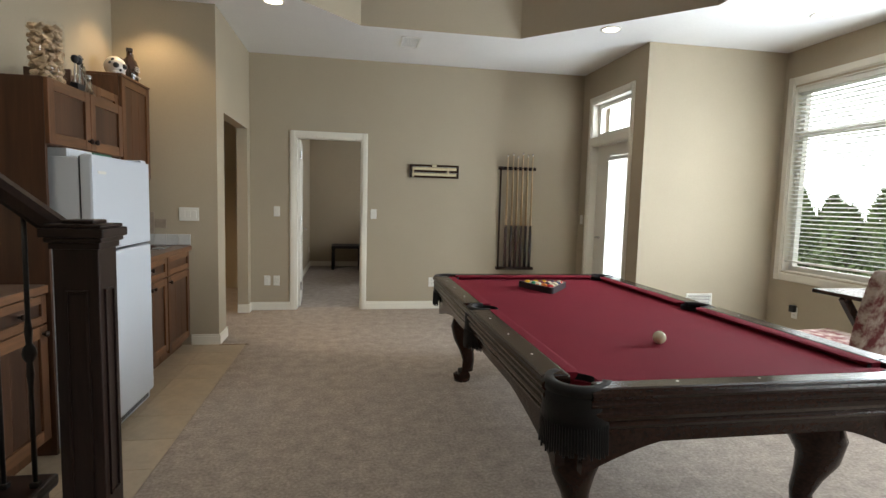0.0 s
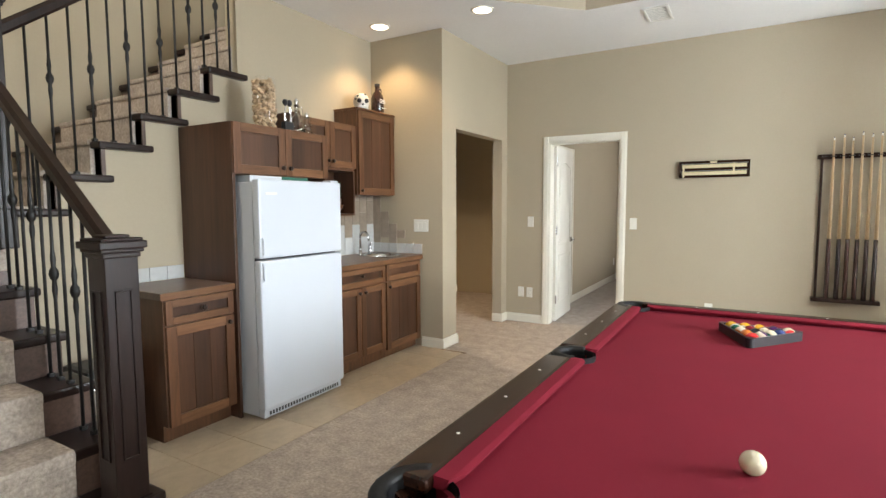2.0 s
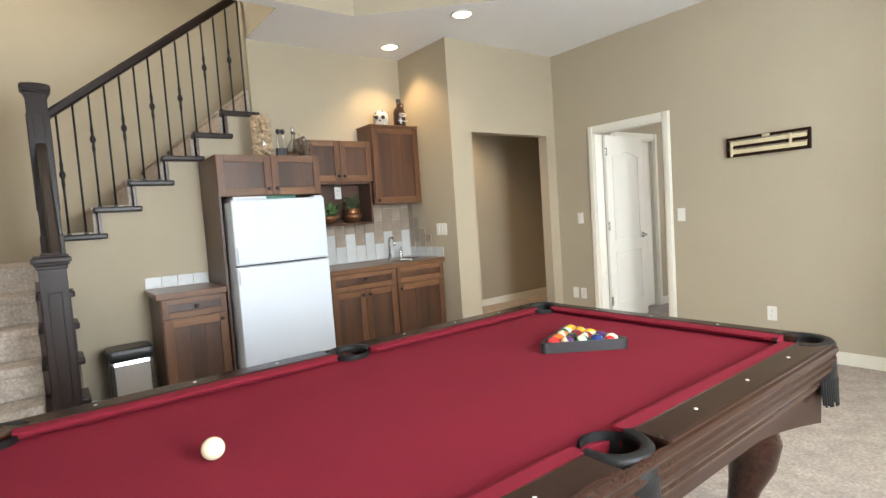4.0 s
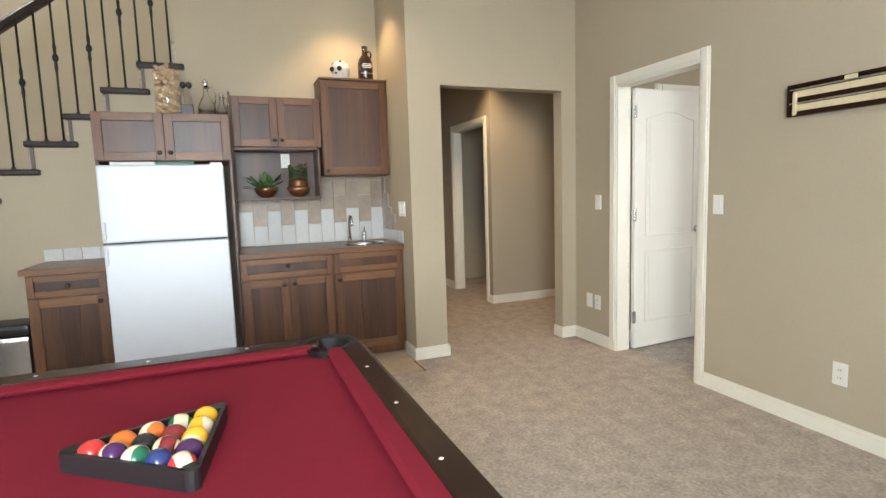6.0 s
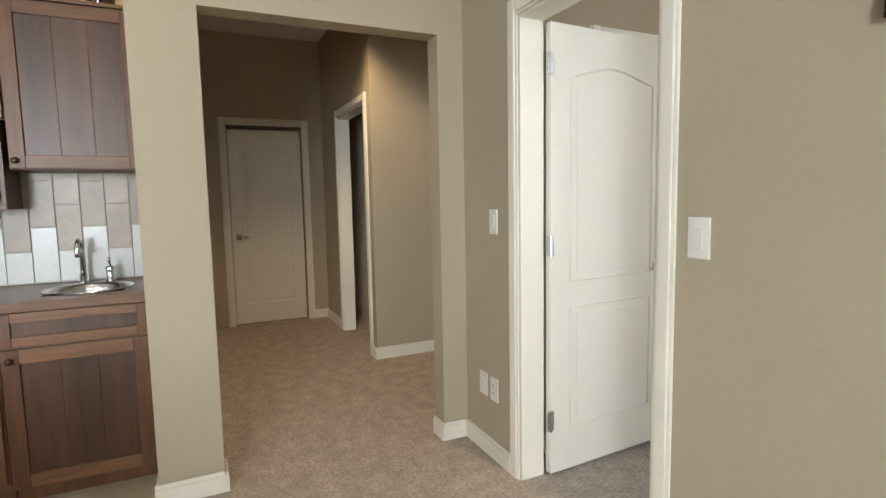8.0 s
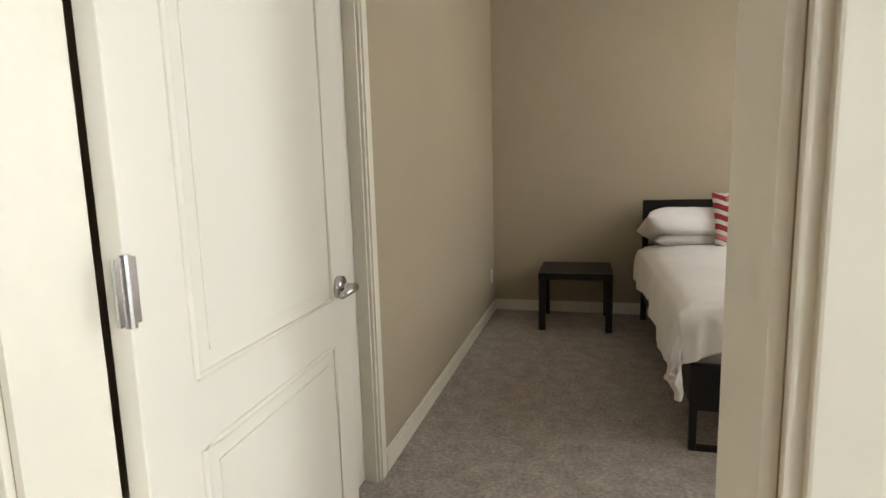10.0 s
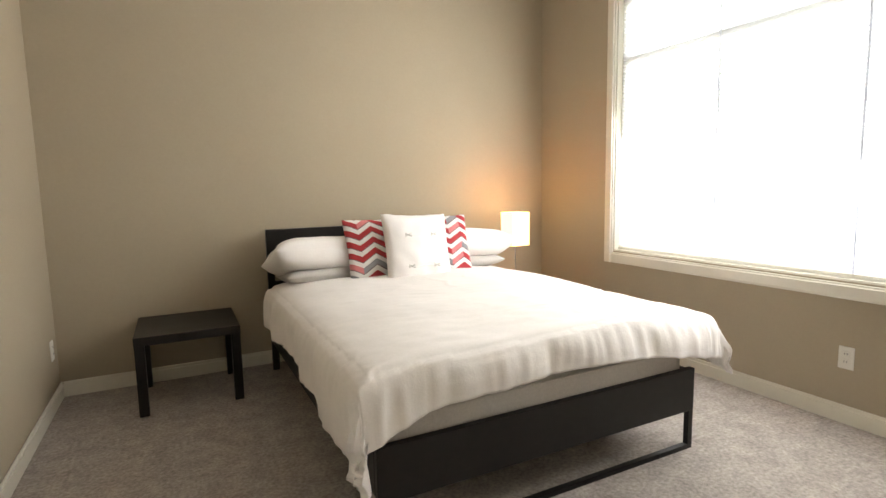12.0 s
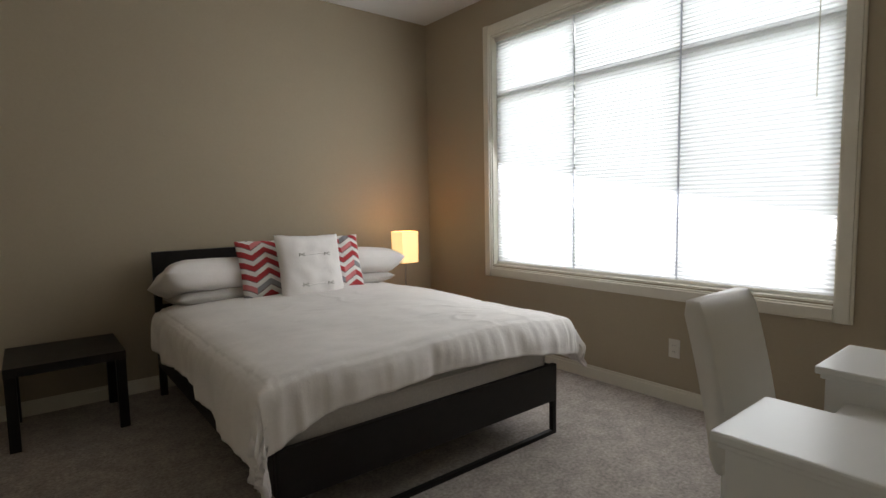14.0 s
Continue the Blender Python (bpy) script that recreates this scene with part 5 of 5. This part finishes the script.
for i in range(3):
    a, b_ = tri[i], tri[(i + 1) % 3]
    d = (b_ - a).normalized()
    nrm = Vector((d.y, -d.x, 0))
    a2, b2 = a + d * 0.022, b_ - d * 0.022
    quad = [a2 + nrm * 0.006, b2 + nrm * 0.006, b2 - nrm * 0.004, a2 - nrm * 0.004]
    lo, hi = [bm.verts.new(q) for q in quad], [bm.verts.new(q + Vector((0, 0, 0.042))) for q in quad]
    for k_ in range(4):
        bm.faces.new((lo[k_], lo[(k_ + 1) % 4], hi[(k_ + 1) % 4], hi[k_]))
    bm.faces.new(lo)
    bm.faces.new(hi)
    c_ = b_ - Vector((b_.x, b_.y, 0)).normalized() * 0.024
    lathe([(0.019, 0), (0.019, 0.042)], 14, c_, bm)
part("rack_frame", bm, BLACKP, rk)
order = ["yellow", "green", "cream", "orange", "maroon", "cream", "orange", "black", "cream", "purple", "red", "purple", "green", "blue", "red"]
stripes = {1: "cream", 2: "yellow", 3: "cream", 5: "yellow", 8: "maroon", 11: "cream", 12: "cream", 14: "cream"}
n = 0
for r in range(5):
    for q in range(r + 1):
        along = (r / 2 - q) * 2 * BR * 1.01
        back = -0.131 + r * BR * 1.749
        x = along * math.cos(radians(-128)) - back * math.sin(radians(-128))
        y = along * math.sin(radians(-128)) + back * math.cos(radians(-128))
        o = thing("billiard_ball", f"glossy {order[n]} billiard ball in the triangle rack", "billiard ball", (1.15 + x, 3.65 + y, ZF + BR), 0, "racked billiard balls")
        part("ball", ball(BR), BALLS[order[n]], o, smooth=True)
        if stripes.get(n):
            bd = lathe([(BR * math.cos(t_) + 0.0004, BR * math.sin(t_)) for t_ in np.linspace(-0.55, 0.55, 9)], 24)
            s_ = part("stripe", bd, BALLS[stripes[n]], o, smooth=True)
            s_.matrix_basis = pose(0, 0, 0, 50 + 30 * n, 20 * n, 0)
        n += 1

# ---- wall hung things ----
sb = thing("score_board", "dark wood sliding billiard score board on the wall", "score board", (0.782, YW, 1.694))
part("board", box(-0.3, 0.3, -0.022, 0, -0.08, 0.08, 0.004), BLACKW, sb)
for z in (-0.038, 0.03):
    part("score_strip", box(-0.275, 0.275, -0.026, -0.021, z - 0.016, z + 0.016, 0.001), CREAM, sb, "cream number strip")
    part("slider_rod", tube([(-0.285, -0.034, z + 0.022), (0.285, -0.034, z + 0.022)], 0.004, 8), STEEL, sb)
for z0, z1 in ((0.066, 0.08), (-0.08, -0.066)):
    part("frame_bar", box(-0.302, 0.302, -0.034, -0.02, z0, z1, 0.003), BLACKW, sb)
for x in (-0.302, 0.288):
    part("frame_bar", box(x, x + 0.014, -0.034, -0.02, -0.066, 0.066, 0.003), BLACKW, sb)
for x, z in ((0.17, 0.0), (-0.26, -0.02)):
    part("slider", box(x - 0.008, x + 0.008, -0.04, -0.026, z - 0.055, z + 0.055, 0.002), CREAM, sb)
part("badge", box(-0.028, 0.028, -0.037, -0.033, 0.056, 0.076, 0.002), CREAM, sb)

cr = thing("cue_rack", "dark wood wall rack for pool cues", "cue rack", (1.83, YW, 0))
part("top_bar", box(-0.24, 0.24, -0.05, 0, 1.745, 1.785, 0.006), BLACKW, cr)
part("bottom_bar", box(-0.24, 0.24, -0.09, 0, 0.50, 0.535, 0.006), BLACKW, cr)
part("side_post", box(-0.215, -0.195, -0.02, 0, 0.535, 1.745, 0.003), BLACKW, cr)
for k in range(7):
    x = -0.19 + 0.063 * k
    part("cue_clip", tube([(x - 0.018, -0.05, 1.765), (x - 0.016, -0.075, 1.765), (x + 0.016, -0.075, 1.765), (x + 0.018, -0.05, 1.765)], 0.004, 6), BLACKP, cr)
for k, (x, top) in enumerate(((-0.13, 1.93), (-0.06, 1.95), (0.0, 1.92), (0.065, 1.96), (0.13, 1.94), (0.19, 1.95))):
    c_ = thing("pool_cue", "maple pool cue with dark butt standing in the rack", "pool cue", (1.83 + x, YW - 0.055, 0.536), 0, "pool cues")
    L = top - 0.536
    part("butt", lathe([(0.016, 0.0), (0.0185, 0.004), (0.017, 0.3), (0.0155, 0.52)], 12), CUEBUTT, c_, "dark stained butt", True)
    part("shaft", lathe([(0.0155, 0.52), (0.011, 1.0), (0.0072, L - 0.03)], 12), MAPLE, c_, "", True)
    part("ferrule", lathe([(0.0062, L - 0.03), (0.006, L - 0.008)], 10), PEARL, c_)
    part("tip", lathe([(0.006, L - 0.008), (0.004, L)], 10), BALLS["blue"], c_)

# ---- pub table and chair by the window ----
tb_ = thing("side_table", "black wooden table with crossed legs by the window", "table", (3.735, 3.335, 0))
part("tabletop", box(-0.37, 0.37, -0.35, 0.35, 0.70, 0.73, 0.006), BLACKW, tb_)
for s in (-1, 1):
    for y in (-0.22, 0.22):
        o = part("leg", box(-0.03, 0.03, y - 0.025, y + 0.025, -0.41, 0.41, 0.004), BLACKW, tb_)
        o.matrix_basis = pose(0, 0.052 * s * (1 if y > 0 else -1) * 0.5, 0.352, 0, s * 36, 0)
part("stretcher", box(-0.02, 0.02, -0.24, 0.24, 0.33, 0.37, 0.004), BLACKW, tb_)


def parsons(name, at, turn, fabric, label, height, legs):
    """An upholstered side chair; it faces local -y, its back at local +y."""
    c_ = thing(name, label, "chair", at, turn)
    part("seat", box(-0.21, 0.21, -0.40, 0.06, 0.36, 0.48, 0.03), fabric, c_)
    bm = bmesh.new()
    n_, cols = 12, []
    for k in range(n_ + 1):
        z = 0.36 + (height - 0.36) * k / n_
        y = 0.02 + 0.11 * (k / n_) ** 1.4
        cols.append((y, z))
    ring = []
    for k, (y, z) in enumerate(cols):
        e = 0.012 if k in (0, n_) else 0.0
        ring.append([bm.verts.new(q) for q in ((-0.205 + e, y + e, z), (-0.2 + e, y - 0.0 + e, z), (0.2 - e, y + e, z), (0.205 - e, y + 0.01, z), (0.205 - e, y + 0.062 - e, z), (0.2 - e, y + 0.07 - e, z), (-0.2 + e, y + 0.07 - e, z), (-0.205 + e, y + 0.062 - e, z))])
    for a, b_ in zip(ring, ring[1:]):
        for i in range(8):
            bm.faces.new((a[i], a[(i + 1) % 8], b_[(i + 1) % 8], b_[i]))
    bm.faces.new(ring[0])
    bm.faces.new(ring[-1])
    bmesh.ops.bevel(bm, geom=[e for e in bm.edges if e.is_manifold and e.calc_face_angle(0) > 0.9], offset=0.01, segments=3, affect="EDGES")
    part("backrest", bm, fabric, c_, "", True)
    for x in (-0.175, 0.175):
        for y in (-0.365, 0.045):
            part("leg", tube([(x, y, 0.0), (x, y, 0.37)], [0.016, 0.022], 8), legs, c_)
    return c_


parsons("dining_chair", (3.13, 3.02, 0), 188, CHAIRP, "upholstered chair in cream and burgundy spotted fabric", 0.98, BLACKW)

# ---- bedroom ----
def lack(at, label):
    """A square low side table with a thick top and square legs."""
    t_ = thing("bedside_table", label, "side table", at)
    part("tabletop", box(-0.275, 0.275, -0.275, 0.275, 0.40, 0.45, 0.003), BLACKF, t_)
    for x in (-1, 1):
        for y in (-1, 1):
            part("leg", box(*sorted((x * 0.273, x * 0.223)), *sorted((y * 0.273, y * 0.223)), 0, 0.40, 0.002), BLACKF, t_)
    return t_


lack((-0.30, 10.417, 0), "black square bedside table standing empty beside the bed")
lack((2.16, 10.40, 0), "black square bedside table holding the lit lamp")
lp = thing("table_lamp", "lit table lamp with square cream paper shade", "lamp", (2.125, 10.41, 0.45))
part("base", lathe([(0.001, 0), (0.075, 0), (0.075, 0.008), (0.006, 0.014), (0.006, 0.02)], 24), STEEL, lp)
part("stem", tube([(0, 0, 0.012), (0, 0, 0.36)], 0.006, 10), STEEL, lp)
bm = bmesh.new()
rows = []
for z, r in ((0.31, 0.080), (0.44, 0.081), (0.575, 0.083)):
    rows.append([bm.verts.new((x * r, y * r, z)) for x, y in ((-1, -1), (1, -1), (1, 1), (-1, 1))])
for a, b_ in zip(rows, rows[1:]):
    for i in range(4):
        bm.faces.new((a[i], a[(i + 1) % 4], b_[(i + 1) % 4], b_[i]))
part("shade", bm, SHADE, lp, "square glowing paper shade")
part("bulb", lathe([(0.012, 0.36), (0.02, 0.38), (0.028, 0.41), (0.02, 0.44), (0.004, 0.447)], 16), BULB, lp, smooth=True)
d = bpy.data.lights.new("lamp_light", "POINT")
d.energy, d.color, d.shadow_soft_size = 3.6, (1.0, 0.55, 0.2), 0.05
lo_lamp = new("lamp_light", d)
lo_lamp.location = (2.125, 10.41, 1.04)
bk = thing("book", "white paperback book on the bedside table", "book", (2.2, 10.21, 0.45), 12)
part("pages", box(-0.07, 0.07, -0.05, 0.05, 0, 0.03, 0.002), CARTON, bk)
part("cover", box(-0.073, 0.073, -0.052, 0.052, 0.03, 0.033, 0.001), CARTON, bk)

X0B, X1B, YF, YH = 0.21, 1.76, 8.46, 10.56
bd = thing("bed", "black wooden queen bed frame with low headboard", "bed")
part("headboard", box(X0B, X1B - 0.03, YH, YH + 0.04, 0.72, 0.975, 0.006), BLACKF, bd)
part("headboard_rail", box(X0B, X1B - 0.03, YH + 0.005, YH + 0.035, 0.45, 0.62, 0.004), BLACKF, bd)
for x in (X0B, X1B - 0.075):
    part("headboard_post", box(x, x + 0.045, YH + 0.002, YH + 0.038, 0, 0.97, 0.004), BLACKF, bd)
part("footboard", box(X0B, X1B, YF, YF + 0.03, 0.185, 0.387, 0.004), BLACKF, bd)
for x in (X0B, X1B - 0.03):
    part("leg", box(x, x + 0.03, YF + 0.002, YF + 0.028, 0.0, 0.185, 0.002), BLACKF, bd)
part("foot_bar", box(X0B + 0.03, X1B - 0.03, YF + 0.002, YF + 0.028, 0.0, 0.022, 0.002), BLACKF, bd)
for x in (X0B, X1B - 0.03):
    part("side_rail", box(x, x + 0.03, YF + 0.03, YH, 0.205, 0.375, 0.004), BLACKF, bd)
part("slat_base", box(X0B + 0.03, X1B - 0.03, YF + 0.03, YH, 0.26, 0.29), BLACKF, bd)
mt = thing("mattress", "off-white quilted mattress lying in the bed frame", "mattress")
part("mattress_body", box(X0B + 0.035, X1B - 0.035, YF + 0.035, YH - 0.005, 0.29, 0.50, 0.05), MATTR, mt, smooth=True)
part("piping", tube([(X0B + 0.04, YF + 0.037, 0.47), (X1B - 0.04, YF + 0.037, 0.47)], 0.006, 6), MATTR, mt)

# duvet: a cloth that lies on the mattress and folds down over both sides and the foot
dv = thing("duvet", "rumpled white cotton duvet spread over the bed", "duvet")
bm = bmesh.new()
NXC, NYC = 190, 190
CXB = (X0B + X1B) / 2
half = (X1B - X0B) / 2 - 0.005
ZT = 0.645
grid = []
noise.seed_set(4)
for j in range(NYC + 1):
    row = []
    v_ = j / NYC
    for i in range(NXC + 1):
        u_ = i / NXC
        hang = 0.27 + 0.02 * math.sin(9 * v_) + 0.11 * (1 - v_) ** 2
        s = (u_ * 2 - 1) * (half + hang)
        foot_hang = 0.165 + 0.035 * u_ + 0.02 * math.sin(7 * u_ + 1) + 0.13 * max(0, 1 - 4.0 * u_)
        yy = YF - foot_hang + (10.28 - YF + foot_hang) * v_
        a, sg = abs(s), (1 if s > 0 else -1)
        R = 0.10 if s < 0 else 0.10 + 0.07 * min(1, 6 * u_ - 3)
        wide = half + 0.03 if s < 0 else half + 0.10

        def over(dist):
            """Out and down for a cloth that passes an edge with radius R."""
            if dist <= 0:
                return dist, 0.0
            if dist < R * math.pi / 2:
                t_ = dist / R
                return R * math.sin(t_) * 0.75, R * (1 - math.cos(t_))
            return R * 0.75 + 0.02 * (dist - R), R + (dist - R * math.pi / 2)
        ox, dx = over(a - (wide - R * 0.45))
        x = CXB + sg * (wide - R * 0.45 + ox)
        oy, dy = over((YF + R * 0.55) - yy)
        y = YF + R * 0.55 - oy
        drop = max(dx, dy) + 0.22 * min(dx, dy)
        p = Vector((s * 2.2, yy * 2.2, 0))
        soft = noise.noise(p * 0.8) * 0.014 + noise.noise(p * 2.3 + Vector((4, 1, 0))) * 0.004
        ridge = (1 - abs(noise.noise(Vector((s * 3.5 + 0.8 * yy, yy * 5.0, 3)))) * 2.2)
        ridge = max(0, ridge - 0.8) * 0.035 * max(0, noise.noise(Vector((s * 1.5, yy * 1.5, 9))) + 0.15) + 0.0025 * noise.noise(Vector((s * 9, yy * 22, 5)))
        crease = noise.noise(Vector((yy * 16, s * 2.5, 2))) * 0.5 + noise.noise(Vector((yy * 34, s * 4, 7))) * 0.22
        crease_f = noise.noise(Vector((s * 15, yy * 2.5, 4))) * 0.5 + noise.noise(Vector((s * 33, yy * 4, 8))) * 0.22
        fold = math.sin((yy * 11 + noise.noise(p) * 4)) * 0.014 * min(1, dx / 0.2) + crease * 0.02 * min(1, dx / 0.1)
        fold += math.sin((s * 12 + noise.noise(p * 1.3) * 4)) * 0.012 * min(1, dy / 0.12) + crease_f * 0.030 * min(1, dy / 0.07)
        crown = 0.04 * (1 - (a / half) ** 4 if a < half else 0)
        z = ZT + crown + soft * (1 if drop < 0.05 else 0.5) + ridge - drop
        if dx > 0.02:
            x += sg * (fold + 0.02)
        if dy > 0.02:
            y -= fold * 0.8 + 0.015
        row.append(bm.verts.new((x, y, max(z, 0.12))))
    grid.append(row)
for j in range(NYC):
    for i in range(NXC):
        bm.faces.new((grid[j][i], grid[j][i + 1], grid[j + 1][i + 1], grid[j + 1][i]))
du = part("duvet_cloth", bm, LINEN, dv, smooth=True)
mod = du.modifiers.new("thickness", "SOLIDIFY")
mod.thickness, mod.offset = 0.03, -1


def cushion(name, at, rot, w, h, t_, mat, label, puff=3.0, seed=0, frill=0.0):
    """A stuffed cushion: local x across, z up, y its thickness."""
    c_ = new(name)
    c_.matrix_basis = pose(*at, *rot)
    tagged(c_, label, "pillow")
    b = bmesh.new()
    N = 26
    sides = []
    for s in (-1, 1):
        g_ = []
        for j in range(N + 1):
            r = []
            for i in range(N + 1):
                u, v2 = i / N * 2 - 1, j / N * 2 - 1
                k_ = max(0.0, (1 - abs(u) ** puff) * (1 - abs(v2) ** puff)) ** 0.5
                pin = 1 - 0.05 * (1 - abs(u)) * abs(v2) ** 3 - 0.0
                pin2 = 1 - 0.05 * (1 - abs(v2)) * abs(u) ** 3
                q = Vector((u * 3 + seed, v2 * 3, s * 2))
                r.append(b.verts.new((u * w / 2 * pin2, s * (t_ / 2 * k_ + 0.004) + 0.012 * noise.noise(q) * k_, v2 * h / 2 * pin + 0.006 * noise.noise(q * 1.7))))
            g_.append(r)
        for j in range(N):
            for i in range(N):
                b.faces.new((g_[j][i], g_[j][i + 1], g_[j + 1][i + 1], g_[j + 1][i]))
        sides.append(g_)
    A, Bq = sides
    rim = [(0, i) for i in range(N)] + [(j, N) for j in range(N)] + [(N, i) for i in range(N, 0, -1)] + [(j, 0) for j in range(N, 0, -1)]
    for (j, i), (j2, i2) in zip(rim, rim[1:] + rim[:1]):
        b.faces.new((A[j][i], A[j2][i2], Bq[j2][i2], Bq[j][i]))
    part("cushion_cover", b, mat, c_, smooth=True)
    return c_


# sleeping pillows stacked two and two, then the scatter cushions
cushion("pillow", (0.60, 10.30, 0.685), (84, 0, 0), 0.70, 0.44, 0.10, MATTR, "off-white flat pillow at the head of the bed", 4, 1)
cushion("pillow", (0.575, 10.31, 0.795), (72, 2, 3), 0.80, 0.46, 0.21, LINEN, "plump white pillow leaning on the headboard", 4.5, 2)
cushion("pillow", (1.45, 10.30, 0.685), (84, 0, 0), 0.70, 0.44, 0.10, MATTR, "off-white flat pillow at the head of the bed", 4, 3)
cushion("pillow", (1.51, 10.31, 0.80), (72, 3, -4), 0.78, 0.46, 0.21, LINEN, "plump white pillow leaning on the headboard", 4.5, 4)
cushion("scatter_cushion", (0.83, 10.10, 0.84), (-18, 0, 4), 0.42, 0.42, 0.13, CHEV, "square cushion in red, coral and grey chevrons", 2.6, 5)
cushion("scatter_cushion", (1.30, 10.12, 0.84), (-18, 0, -4), 0.42, 0.42, 0.13, CHEV, "square cushion in red, coral and grey chevrons", 2.6, 6)
wc = cushion("scatter_cushion", (1.055, 9.97, 0.845), (-16, 2, 3), 0.46, 0.46, 0.14, LINEN, "white tufted square cushion with small bows", 2.6, 7)
for z in (-0.12, 0.08):
    part("seam", tube([(x, -0.072 + 0.9 * x * x, z + 0.004 * math.sin(30 * x)) for x in np.linspace(-0.17, 0.17, 12)], 0.003, 6), LINEN, wc)
    for x in (-0.09, 0.09):
        for s in (-1, 1):
            part("bow", tube([(x, -0.07, z), (x + s * 0.018, -0.078, z + 0.008), (x + s * 0.02, -0.076, z - 0.01), (x, -0.07, z)], 0.003, 6), MATTR, wc)

# ---- dressing desk ----
dk = thing("dressing_desk", "white lacquered desk with two raised pedestals", "desk")
for x0, x1 in ((0.74, 1.06), (1.44, 1.80)):
    ped = part("pedestal", box(x0 + 0.025, x1 - 0.025, 6.70, 7.17, 0.0, 0.70, 0.004), WDESK, dk)
    tp = box(x0, x1, 6.695, 7.20, 0.715, 0.74, 0.006)
    box(x0 + 0.012, x1 - 0.012, 6.70, 7.188, 0.70, 0.716, 0.004, bm=tp)
    part("pedestal_top", tp, WDESK, dk, "moulded white top")
    for z in (0.08, 0.29, 0.50):
        dw = part("drawer", box(x0 + 0.04, x1 - 0.04, 7.17, 7.182, z, z + 0.19, 0.004), WDESK, dk)
        part("knob", lathe([(0.008, 0), (0.013, 0.008), (0.006, 0.02)], 12, ((x0 + x1) / 2, 7.195, z + 0.09)), STEEL, dw)
part("centre_shelf", box(1.035, 1.465, 6.70, 7.12, 0.60, 0.64, 0.004), WDESK, dk)
parsons("desk_chair", (1.475, 7.34, 0), 0, WLEATHER, "white leatherette high-back chair at the desk", 0.92, WDESK)

# ---- kitchenette floor tiles ----
tile_mesh = None
for r in range(9):
    for q in range(4):
        x0 = -1.131 - 0.33 * (q + 1)
        y0 = 2.155 + 0.33 * r
        if x0 < -2.3 or y0 + 0.3 > 5.2:
            continue
        w_ = min(0.327, YA - y0 - 0.004)
        if w_ < 0.05:
            continue
        if tile_mesh is None or w_ < 0.327:
            o = part("tile", box(0, 0.327, 0, w_, 0, 0.0075, 0.0015), TILE, tile_bed)
            if w_ >= 0.327:
                tile_mesh = o.data
        else:
            o = new("tile", tile_mesh)
            o.parent = tile_bed
        o.location = (x0 + 0.0015, y0 + 0.0015, -0.0065)
tagged(part("threshold", box(-1.36, -1.10, 5.036, 5.05, -0.006, 0.003, 0.001), WOODH), "thin metal strip between carpet and tile", "trim", kind="structure")
